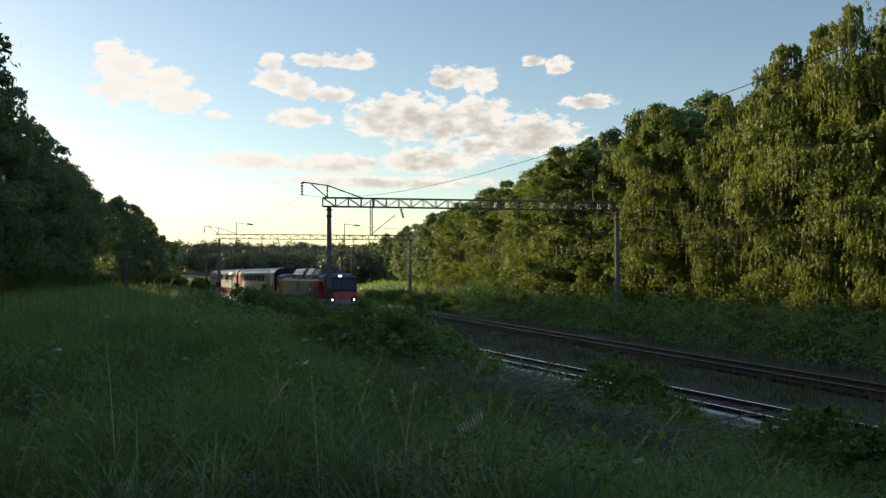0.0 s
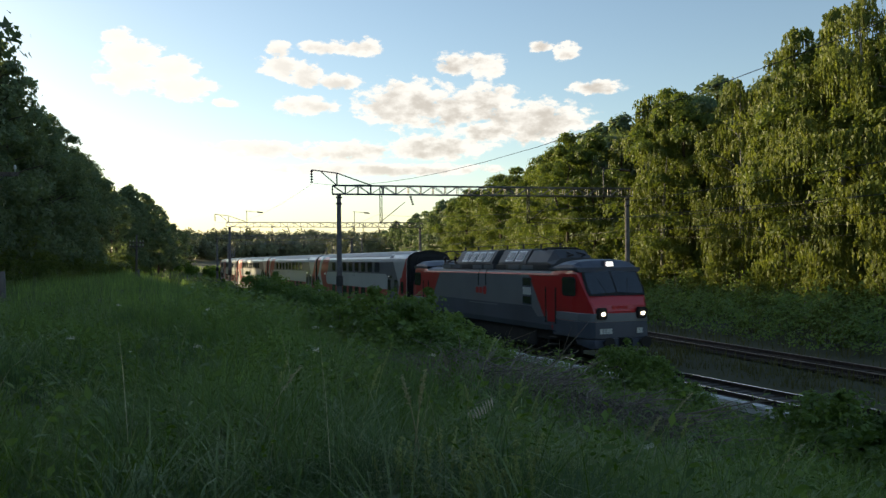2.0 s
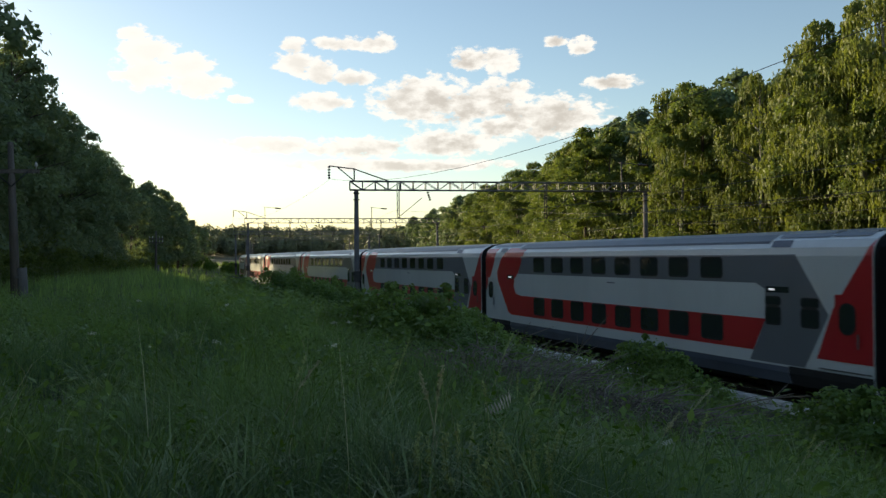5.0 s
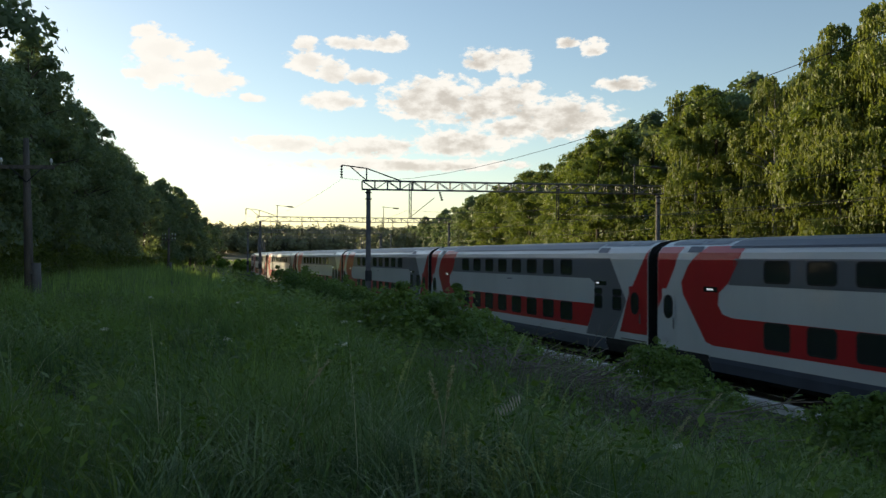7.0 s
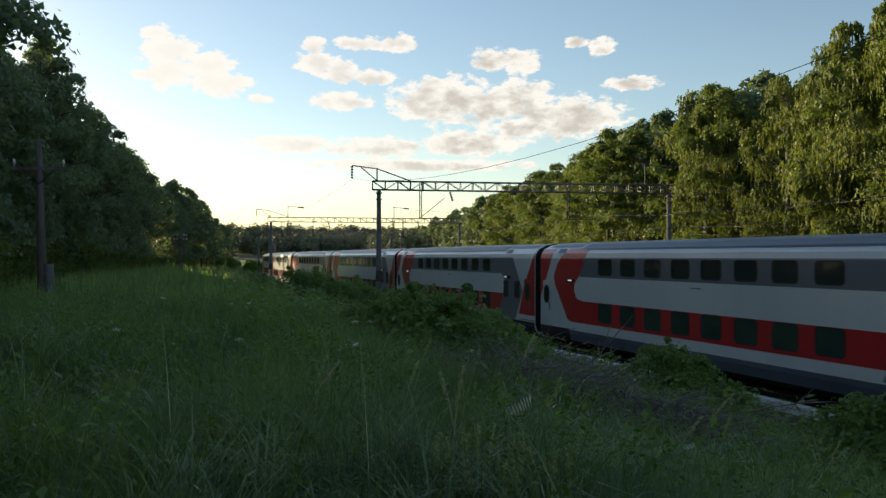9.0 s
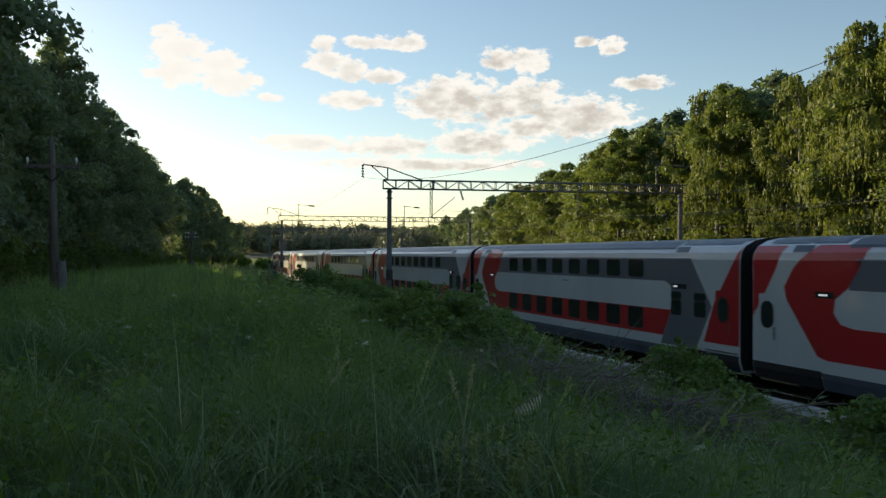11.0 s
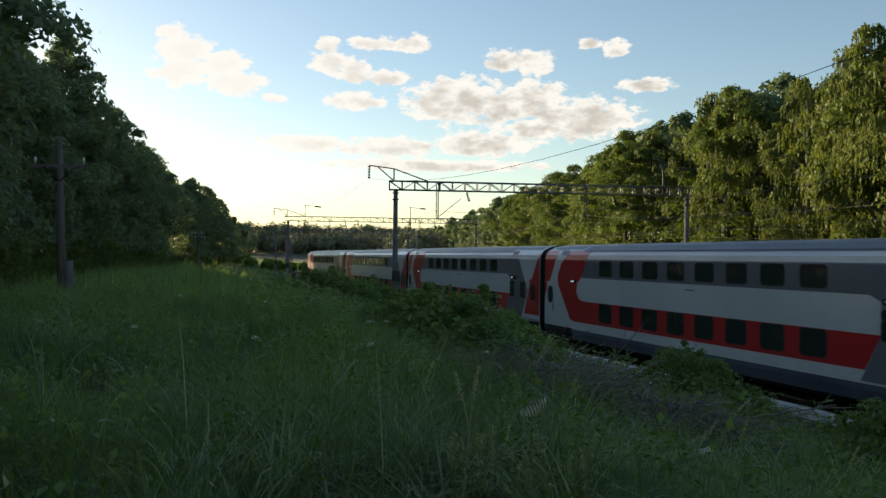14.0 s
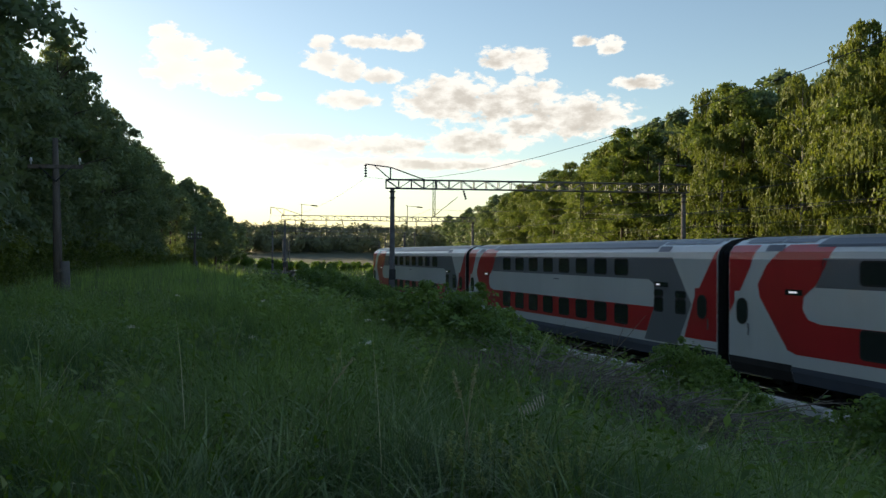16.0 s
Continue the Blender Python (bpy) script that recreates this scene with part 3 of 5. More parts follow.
def make_loco():
    """Electric locomotive; y runs back from the tip of its nose, 22.6 m to its rear coupling plane."""
    loco = new("electric_locomotive")
    arcs = arc_of(LOCO)
    base = arcs[1] - 1.6
    S = lambda z: z + base

    def sec(w, z0, z1, top=0.35):
        return [(1.5 * w, z0), (1.575 * w, z0 + 0.2), (1.575 * w, z1 - top), (1.5 * w, z1 - top * 0.5), (1.2 * w, z1 - 0.06), (0.6 * w, z1 - 0.015), (0, z1)]

    def belt(w, z0, z1):
        return [(1.56 * w, z0), (1.578 * w, z0 + 0.02), (1.578 * w, z1 - 0.02), (1.56 * w, z1), (1.2 * w, z1), (0.6 * w, z1), (0, z1)]
    # main shell and the two raked cabs
    part("body", loft([(2.6, LOCO), (19.95, LOCO)]), TRAIN_SKIRT, loco, "dark grey locomotive body")
    for end, name in ((0, "front"), (1, "rear")):
        fl = (lambda y: y + 0.2 * (1 - y / 4)) if not end else (lambda y: 22.5 - y)
        secs = [(0.12, sec(0.80, 1.35, 2.35, 0.2)), (0.2, sec(0.83, 1.35, 2.62, 0.2)), (0.45, sec(0.90, 1.35, 3.1, 0.2)), (1.15, sec(0.965, 1.35, 4.18, 0.3)), (1.45, sec(1.0, 1.35, 4.42, 0.5)), (2.05, sec(1.0, 1.35, 4.5, 0.6)), (2.8, sec(1.0, 1.35, 4.42, 0.55)), (3.4, sec(1.0, 1.35, 4.2, 0.36))]
        secs = [(fl(y), p) for y, p in secs]
        cab = part("cab", loft(secs), TRAIN_RED, loco, "red driver's cab with a raked front")
        # dark roof cap, windscreen, nose bands, plough, buffers
        cap = [(fl(y), [(x * 1.004, z + 0.012) for x, z in sec(w, 3.95, z1, tp)]) for y, w, z1, tp in ((1.0, 0.985, 4.12, 0.1), (1.2, 0.99, 4.24, 0.18), (1.5, 1.0, 4.46, 0.4), (2.05, 1.0, 4.52, 0.46), (2.85, 1.0, 4.44, 0.4), (3.5, 1.0, 4.22, 0.2))]
        part("cab_roof", loft(cap), TRAIN_SKIRT, cab, "dark slate cab roof")

        def slope(z):
            return 0.45 + (z - 3.1) / 1.08 * 0.70
        bm = bm_new()
        pts = [(-1.36, 2.98), (1.36, 2.98), (1.42, 3.3), (1.36, 4.05), (-1.36, 4.05), (-1.42, 3.3)]
        a_ = [bm.verts.new((x, fl(slope(z) - 0.025), z)) for x, z in pts]
        b_ = [bm.verts.new((x, fl(slope(z) + 0.03), z)) for x, z in pts]
        bm.faces.new(a_)
        for k in range(6):
            bm.faces.new((a_[k], a_[(k + 1) % 6], b_[(k + 1) % 6], b_[k]))
        bmesh.ops.recalc_face_normals(bm, faces=bm.faces[:])
        part("windscreen_surround", bm, RUBBER, cab, "black windscreen surround")
        for s_ in (-1, 1):
            bm = bm_new()
            pts = [(s_ * 0.04, 3.12), (s_ * 1.27, 3.06), (s_ * 1.33, 3.3), (s_ * 1.27, 3.95), (s_ * 0.04, 4.02)]
            a_ = [bm.verts.new((x, fl(slope(z) - 0.045), z)) for x, z in pts]
            b_ = [bm.verts.new((x, fl(slope(z) + 0.02), z)) for x, z in pts]
            bm.faces.new(a_)
            for k in range(5):
                bm.faces.new((a_[k], a_[(k + 1) % 5], b_[(k + 1) % 5], b_[k]))
            bmesh.ops.recalc_face_normals(bm, faces=bm.faces[:])
            ws = part("windscreen", bm, GLASS_CAB, cab, "raked windscreen pane")
            bm = bm_new()
            add_tube(bm, [(s_ * 0.5, fl(slope(3.1) - 0.06), 3.05), (s_ * 0.75, fl(slope(3.75) - 0.07), 3.7)], 0.018, 5)
            part("wiper", bm, UNDER, ws)
        bm = loft([(fl(0.06), belt(0.81, 1.22, 1.9)), (fl(0.3), belt(0.89, 1.22, 1.9)), (fl(1.0), belt(1.008, 1.22, 1.9)), (fl(3.2), belt(1.008, 1.22, 1.9))])
        part("nose_skirt", bm, TRAIN_SKIRT, cab, "dark grey lower nose panel")
        bm = loft([(fl(0.08), belt(0.81, 1.905, 2.26)), (fl(0.3), belt(0.89, 1.905, 2.26)), (fl(1.0), belt(1.008, 1.905, 2.26)), (fl(3.9), belt(1.008, 1.905, 2.26))])
        part("pale_band", bm, GREY_MID, cab, "light grey band round the cab")
        for s_ in (-1, 1):
            bm = bm_new()
            add_box(bm, s_ * 0.97 - 0.24, fl(0.02) - 0.08, 2.02, s_ * 0.97 + 0.24, fl(0.02) + 0.12, 2.5, 0.05)
            hl = part("headlight_housing", bm, RUBBER, cab, "black headlight housing")
            bm = add_disc(bm_new(), (s_ * 0.97, fl(-0.08), 2.24), (0, 1, 0), 0.085, 0.06, 16)
            part("headlight", bm, HEADLIGHT if not end else STEEL, hl, "lit round headlight" if not end else "unlit headlight")
            bm = add_disc(bm_new(), (s_ * 0.88, fl(-0.42), 1.06), (0, 1, 0), 0.25, 0.06, 18)
            add_tube(bm, [(s_ * 0.88, fl(-0.42), 1.06), (s_ * 0.88, fl(0.5), 1.06)], 0.1, 10)
            part("buffer", bm, UNDER, loco, "black buffer")
        bm = bm_new()
        add_box(bm, -0.24, fl(1.12) - 0.1, 4.16, 0.24, fl(1.12) + 0.2, 4.46, 0.04)
        tl = part("top_lamp", bm, TRAIN_SKIRT, cab, "roof spotlight box")
        bm = add_box(bm_new(), -0.16, fl(0.99) - 0.012, 4.22, 0.16, fl(0.99) + 0.012, 4.4)
        part("lamp_glass", bm, HEADLIGHT_TOP if not end else GLASS, tl)
        bm = loft([(fl(-0.02), sec(0.87, 0.85, 1.22, 0.08)), (fl(0.35), sec(0.92, 0.8, 1.22, 0.08)), (fl(1.3), sec(0.97, 0.95, 1.22, 0.08))])
        part("buffer_beam", bm, TRAIN_SKIRT, loco, "dark grey buffer beam")
        bm = loft([(fl(-0.15), [(1.25, 0.25), (1.25, 0.3), (1.22, 0.5), (1.1, 0.52), (0.6, 0.52), (0.3, 0.52), (0, 0.52)]), (fl(0.25), [(1.25, 0.25), (1.25, 0.3), (1.25, 0.55), (1.1, 0.6), (0.6, 0.6), (0.3, 0.6), (0, 0.6)])])
        part("plough", bm, UNDER, loco, "dark rail guard under the nose" if not end else "")
        bm = bm_new()
        add_box(bm, -0.2, min(fl(-0.5), fl(0.3)), 0.9, 0.2, max(fl(-0.5), fl(0.3)), 1.25, 0.04)
        part("coupler", bm, UNDER, loco)
        # the road number and the emblem are plain bars
        for s_, n_ in ((-0.82, 4), (0.82, 2)):
            bm = bm_new()
            for i in range(n_):
                c = s_ + (i - n_ / 2 + 0.5) * 0.15
                add_box(bm, c - 0.055, fl(-0.04) - 0.02, 1.42, c + 0.055, fl(-0.04) + 0.02, 1.64)
            part("number_bars", bm, TRAIN_LIGHT, cab)
        bm = bm_new()
        for i in range(4):
            add_box(bm, -0.4 + i * 0.2, fl(0.17) - 0.03, 2.42, -0.25 + i * 0.2, fl(0.17) + 0.03, 2.56)
        part("emblem_bars", bm, LETTER_RED, cab)
        for h in (-1, 1):
            y = sorted((fl(1.2), fl(2.3)))
            pane("cab_window", y[0], 3.0, y[1], 3.72, 0.12, h, 1.583, GLASS, cab)
            y = sorted((fl(2.95), fl(3.75)))
            door = flank("cab_door", rounded(y[0], S(1.75), y[1], S(3.72), 0.05), h, TRAIN_RED, cab, LOCO, 0.02, "red cab door")
            a_, b_ = sorted((h * 1.61, h * 1.66))
            bm = bm_new()
            for q in (y[0] - 0.08, y[1] + 0.05):
                part("handrail", add_box(bm_new(), a_, q, 1.7, b_, q + 0.03, 3.3), STEEL_DARK, door)
            for k in range(4):
                add_box(bm, *sorted((h * 1.3, h * 1.6))[:1], y[0], 0.45 + k * 0.3, sorted((h * 1.3, h * 1.6))[1], y[1], 0.48 + k * 0.3)
            part("steps", bm, UNDER, loco, "black entrance steps")
            if end:
                flank("red_side", [(18.4, S(2.1)), (16.9, S(3.8)), (19.9, S(3.8)), (19.9, S(2.1))], h, TRAIN_RED, loco, LOCO, 0.006, "red livery panel")
            else:
                flank("red_side", [(4.1, S(1.95)), (5.5, S(3.8)), (2.6, S(3.8)), (2.6, S(1.95))], h, TRAIN_RED, loco, LOCO, 0.006, "red livery panel")
    for h in (-1, 1):
        flank("pale_side", [(4.1, S(1.95)), (5.55, S(3.8)), (16.85, S(3.8)), (18.5, S(1.95)), (17.6, S(1.9)), (17.0, S(2.4)), (5.3, S(2.36)), (4.7, S(1.9))], h, GREY_MID, loco, LOCO, 0.004, "mid grey livery panel")
        flank("roof_edge_stripe", [(2.6, S(3.81)), (19.9, S(3.81)), (19.9, S(3.9)), (2.6, S(3.9))], h, LETTER_RED, loco, LOCO, 0.008, "red stripe under the roof")
        g = flank("side_grille", [(5.25, S(2.4)), (6.2, S(2.4)), (6.2, S(3.7)), (5.25, S(3.7))], h, TRAIN_SKIRT, loco, LOCO, 0.012, "dark ventilation grille")
        for k in range(3):
            flank("grille_panel", [(5.3, S(2.45 + k * 0.43)), (6.15, S(2.45 + k * 0.43)), (6.15, S(2.8 + k * 0.43)), (5.3, S(2.8 + k * 0.43))], h, GLASS if k != 1 else TRAIN_LIGHT, g, LOCO, 0.02)
        # emblem on the flank: plain shapes in its red
        em = flank("emblem_shape", rounded(10.3, S(2.74), 10.72, S(3.16), 0.12), h, LETTER_RED, loco, LOCO, 0.012)
        for k in range(2):
            flank("emblem_shape", rounded(10.8 + k * 0.46, S(2.78), 11.2 + k * 0.46, S(3.1), 0.08), h, LETTER_RED, em, LOCO, 0.012)
        bars("side_lettering", 9.0, 2.24, 12.6, 2.3, h, 1.583, GREY_MID, loco, 22)
        # cooling boxes along the roof edge
        for y0, y1 in ((3.7, 6.4), (6.6, 9.4), (9.7, 13.2), (13.5, 16.6)):
            bm = add_box(bm_new(), *sorted((h * 0.85, h * 1.45))[:1], y0, 4.02, sorted((h * 0.85, h * 1.45))[1], y1, 4.3, 0.05)
            part("roof_box", bm, STEEL if y0 in (6.6, 13.5) else ROOF_DARK, loco, "dark roof equipment box")
    # raised clerestory with slanted lights
    for y0, y1, n_ in ((6.6, 9.6, 2), (10.4, 15.2, 4)):
        prof = [(1.25, 4.1), (1.2, 4.4), (0.85, 4.98), (0.8, 5.02), (0.4, 5.05), (0.2, 5.06), (0, 5.06)]
        box = part("roof_housing", loft([(y0, prof), (y1, prof)]), ROOF_DARK, loco, "dark raised roof housing")
        for h in (-1, 1):
            for k in range(n_):
                w = (y1 - y0 - 0.9) / n_
                bm = bm_new()
                ya, yb = y0 + 0.3 + k * w, y0 + 0.3 + (k + 0.82) * w
                vs = [bm.verts.new((h * x, y, z)) for x, y, z in ((1.215, ya, 4.44), (1.215, yb, 4.44), (0.88, yb, 4.96), (0.88, ya, 4.96))]
                bm.faces.new(vs)
                bmesh.ops.recalc_face_normals(bm, faces=bm.faces[:])
                fr = part("roof_light_frame", bm, TRAIN_LIGHT, box, "pale frame of a roof light")
                bm = bm_new()
                vs = [bm.verts.new((h * (x + 0.012), y, z + 0.008)) for x, y, z in ((1.175, ya + 0.12, 4.52), (1.175, yb - 0.12, 4.52), (0.94, yb - 0.12, 4.88), (0.94, ya + 0.12, 4.88))]
                bm.faces.new(vs)
                bmesh.ops.recalc_face_normals(bm, faces=bm.faces[:])
                part("roof_light", bm, GLASS, fr)
    # plain housing behind the front cab, and two hoses down to the flank
    prof = [(1.22, 4.1), (1.18, 4.4), (0.85, 4.9), (0.8, 4.95), (0.4, 4.98), (0.2, 4.99), (0, 4.99)]
    part("roof_housing", loft([(3.9, [(x, 4.1 + (z - 4.1) * 0.55) for x, z in prof]), (4.5, prof), (6.45, prof)]), ROOF_DARK, loco, "dark raised roof housing")
    for h in (-1, 1):
        for y in (10.35, 11.25):
            part("side_hose", add_tube(bm_new(), [(h * 1.5, y, 4.02), (h * 1.605, y, 3.82), (h * 1.605, y, 3.2)], 0.025, 6), RUBBER, loco, "black hose down the side")
        for k in range(9):
            y = 3.9 + k * 1.45
            part("louvre_panel", add_box(bm_new(), *sorted((h * 1.452, h * 1.475))[:1], y, 4.06, sorted((h * 1.452, h * 1.475))[1], y + 1.15, 4.27, 0.008), GREY_MID if k % 3 else ROOF_DARK, loco, "grey louvred panel along the roof edge")
    # folded pantographs and roof insulators
    for y in (4.6, 17.2):
        bm = bm_new()
        for x in (-0.6, 0.6):
            add_tube(bm, [(x, y - 0.7, 4.4), (x, y + 0.9, 4.4)], 0.035, 6)
            add_tube(bm, [(x, y + 0.8, 4.45), (x * 0.5, y - 1.0, 4.72), (x * 0.3, y + 0.6, 5.0)], 0.045, 6)
            for q in (-0.6, 0.8):
                add_tube(bm, [(x, y + q, 4.1), (x, y + q, 4.38)], 0.06, 8)
        for q in (0.45, 0.75):
            add_tube(bm, [(-0.95, y + q, 4.96), (-0.7, y + q, 5.06), (0.7, y + q, 5.06), (0.95, y + q, 4.96)], 0.04, 6)
        part("pantograph", bm, STEEL_DARK, loco, "dark steel pantograph")
    bm = add_box(bm_new(), -1.1, 3.6, 4.1, 1.1, 18.9, 4.2, 0.03)
    part("roof_walkway", bm, ROOF_DARK, loco, "dark roof deck")
    for y in (9.9, 16.0, 16.6, 18.2, 5.6):
        bm = add_tube(bm_new(), [(-0.7, y, 4.2), (-0.7, y, 4.3), (-0.7, y, 4.31), (-0.7, y, 4.62), (-0.7, y, 4.63), (-0.7, y, 4.75)], [0.1, 0.1, 0.07, 0.07, 0.12, 0.05], 10)
        part("roof_insulator", bm, INSUL, loco, "brown roof insulator")
    bm = bm_new()
    for i in range(7):
        y = 5.6 + i * 1.9
        add_tube(bm, [(0.15, y, 4.9), (0.15, y, 5.28)], 0.05, 8)
    add_tube(bm, [(0.15, 5.4, 5.3), (0.15, 17.2, 5.3)], 0.02, 6)
    part("roof_busbar", bm, STEEL_DARK, loco, "busbar on insulators")
    bm = bm_new()
    add_box(bm, -1.35, 5.2, 0.5, 1.35, 17.3, 1.34, 0.06)
    add_box(bm, -1.3, 1.2, 0.9, 1.3, 21.3, 1.36, 0.03)
    part("underframe", bm, UNDER, loco, "black underframe boxes")
    for y in (3.9, 11.25, 18.6):
        bogie(loco, y)
    return loco


loco = tagged(make_loco(), "red and grey electric locomotive with lit headlights on the near track", "locomotive")
first_coach = tagged(make_coach(GLASS), "light grey double-deck passenger coach with red and slate livery", "railway coach", group="coaches of the train")
coaches = [first_coach] + [copy_thing(first_coach, Matrix()) for _ in range(11)]
for o in coaches[4].children_recursive:
    if o.parent.name.startswith("lower_window"):
        o.data = o.data.copy()
        o.data.materials[0] = GLASS_GREEN
coaches[4]["label"] = "double-deck coach in grey and red with drawn green blinds downstairs"


def on_near(s_front, length):
    """Pose of a vehicle whose front coupling plane is s_front metres along the near track."""
    x0, y0, _ = near_track(s_front + 0.15 * length)
    x1, y1, _ = near_track(s_front + 0.85 * length)
    k = math.atan2(x1 - x0, y1 - y0)
    cx, cy, half = (x0 + x1) / 2, (y0 + y1) / 2, length / 2
    return pose(cx - half * math.sin(k), cy - half * math.cos(k), 0, 0, 0, -math.degrees(k))

# ---- gantries and wires ----


def truss(bm, x0, x1, z0, z1, y=0.0, depth=0.5, bay=1.0, r=0.035):
    """A lattice beam of four chords with uprights and diagonals."""
    for yy in (y - depth / 2, y + depth / 2):
        for z in (z0, z1):
            add_tube(bm, [(x0, yy, z), (x1, yy, z)], r * 1.5, 5)
        n = max(2, round((x1 - x0) / bay))
        for i in range(n + 1):
            x = x0 + (x1 - x0) * i / n
            add_tube(bm, [(x, yy, z0), (x, yy, z1)], r, 4, False)
            if i < n:
                w = (x1 - x0) / n
                add_tube(bm, [(x, yy, z0 if i % 2 else z1), (x + w, yy, z1 if i % 2 else z0)], r * 0.8, 4, False)
    return bm


def insulator(name, parent, x, y, z, length=0.8, n=5, lean=0.0):
    bm = bm_new()
    pts, rad = [], []
    for i in range(n):
        u0 = i / n
        for du, r in ((0.0, 0.03), (0.25 / n, 0.1), (0.6 / n, 0.11), (0.75 / n, 0.03)):
            pts.append((x + lean * (u0 + du) * length, y, z - (u0 + du) * length))
            rad.append(r)
    add_tube(bm, pts, rad, 8)
    return part(name, bm, INSUL, parent, "string of brown disc insulators")


def make_gantry(x, y, span, turn, height=9.75, hangers=(3.1, 17.0), masts=(25.0,)):
    g = new("catenary_gantry")
    for i, px in enumerate((0.0, span)):
        bm = bm_new()
        add_tube(bm, [(px, 0, -1.2), (px, 0, 0.35), (px, 0, 0.36), (px, 0, height - 0.05)], [0.3, 0.3, 0.24, 0.17], 10)
        post = part("post", bm, CONCRETE_DARK, g, "dark weathered concrete post")
        for z in (height - 0.25, height - 0.75):
            part("collar", add_disc(bm_new(), (px, 0, z), (0, 0, 1), 0.25, 0.09, 12), STEEL_DARK, post)
        if not i:
            bm = add_box(bm_new(), px - 0.26, -0.3, 2.6, px + 0.26, -0.2, 3.4, 0.03)
            part("sign_plate", bm, STEEL_DARK, post)
    bm = truss(bm_new(), -0.5, span + 0.4, height, height + 0.68)
    part("lattice_beam", bm, STEEL, g, "galvanised lattice beam")
    bm = bm_new()
    top = height + 1.75
    add_tube(bm, [(-2.1, 0, top + 0.12), (-0.15, 0, top - 0.1), (2.6, 0, height + 0.7)], 0.05, 6)
    add_tube(bm, [(-0.15, 0, height + 0.65), (-0.15, 0, top - 0.1)], 0.06, 6)
    add_tube(bm, [(-1.4, 0, top), (-0.15, 0, height + 0.7)], 0.045, 6)
    part("feeder_bracket", bm, STEEL_DARK, g, "dark steel bracket above the beam")
    insulator("insulator", g, -2.1, 0, top + 0.1, 1.05, 5)
    for hx in hangers:
        bm = bm_new()
        truss(bm, -1.42, 1.42, -0.09, 0.09, depth=0.14, bay=0.3, r=0.014)
        bmesh.ops.transform(bm, matrix=pose(hx, 0, height - 0.85, 0, 90, 0), verts=bm.verts[:])
        add_tube(bm, [(hx, 0.0, height - 2.2), (hx + 2.3, 0, height - 2.2)], 0.03, 6)
        add_tube(bm, [(hx, 0.0, height - 2.15), (hx + 1.9, 0, height - 0.6)], 0.03, 6)
        part("drop_post", bm, STEEL_DARK, g, "lattice drop post with a steady arm")
        insulator("insulator", g, hx + 2.35, 0, height - 0.1, 0.75, 4, 0.3)
    for mx in masts:
        bm = bm_new()
        add_tube(bm, [(mx, 0, height - 0.6), (mx, 0, height + 2.45)], 0.06, 6)
        add_tube(bm, [(mx - 0.25, 0, height + 2.4), (mx + 1.4, 0, height + 2.25)], 0.04, 6)
        part("line_mast", bm, STEEL_DARK, g, "small line mast on the beam")
        bm = bm_new()
        add_tube(bm, [(mx + 1.4, 0, height + 2.25), (mx + 1.5, 0, height + 2.24), (mx + 1.6, 0, height + 2.23), (mx + 2.3, 0, height + 2.17), (mx + 2.4, 0, height + 2.16)], [0.03, 0.1, 0.11, 0.1, 0.03], 8)
        part("insulator", bm, INSUL, g, "string of brown disc insulators")
    g.matrix_world = pose(x, y, 0, 0, 0, turn)
    return tagged(g, "railway gantry of lattice steel across the tracks on concrete posts", "overhead gantry", group="gantries along the line")


make_gantry(16.8, 64.0, 24.07, -10.0, hangers=(3.3, 15.4), masts=(22.0,))
make_gantry(16.9, 128.0, 28.9, -8.4, hangers=(6.2, 20.0), masts=(2.5, 18.6))
make_gantry(22.4, 190.0, 30.0, -4.0, hangers=(2.7, 19.0), masts=(5.0,))
make_gantry(32.5, 250.0, 30.0, -12.0, hangers=(2.7, 19.0), masts=(5.0,))
make_gantry(16.8, 0.0, 18.0, 4.0, hangers=(2.75, 9.0), masts=(15.0,))


def wire(name, points, sags, r, label):
    bm = bm_new()
    for (p, q), sag in zip(zip(points, points[1:]), sags):
        p, q = Vector(p), Vector(q)
        add_tube(bm, [p.lerp(q, u) - Vector((0, 0, sag * 4 * u * (1 - u))) for u in (i / 14 for i in range(15))], r, 4, False)
    return tagged(part(name, bm, WIRE), label, "overhead wire")


wire("feeder_wire", [(14.7, 0, 10.5), (14.7, 63.9, 10.55), (14.8, 127.9, 10.5), (20.3, 190, 10.4)], [1.9, 1.2, 1.2], 0.010, "sagging feeder wire along the gantries")
for nm, xs in (("near", (20.0, 20.0, 20.0, 25.0)), ("far", (25.6, 32.2, 38.7, 44.0))):
    pts = [(x, y, 8.2) for x, y in zip(xs, (-0.5, 64, 128, 190))]
    w = wire("messenger_wire", pts, [1.3] * 3, 0.010, "messenger wire over the track")
    for (p, q) in zip(pts, pts[1:]):
        p, q = Vector(p), Vector(q)
        for i in range(1, 9):
            c = p.lerp(q, i / 9)
            u = i / 9
            part("dropper", add_tube(bm_new(), [(c.x, c.y, 6.3), (c.x, c.y, 8.2 - 1.3 * 4 * u * (1 - u))], 0.005, 3, False), WIRE, w)
    wire("contact_wire", [(x, y, 6.3) for x, y, _ in pts], [0.05] * 3, 0.010, "contact wire over the track")
for z in (6.6, 7.3):
    wire("line_wire", [(44.4, -2, z), (44.6, 66, z), (48, 130, z)], [0.7, 0.7], 0.010, "line wire beside the far bank")


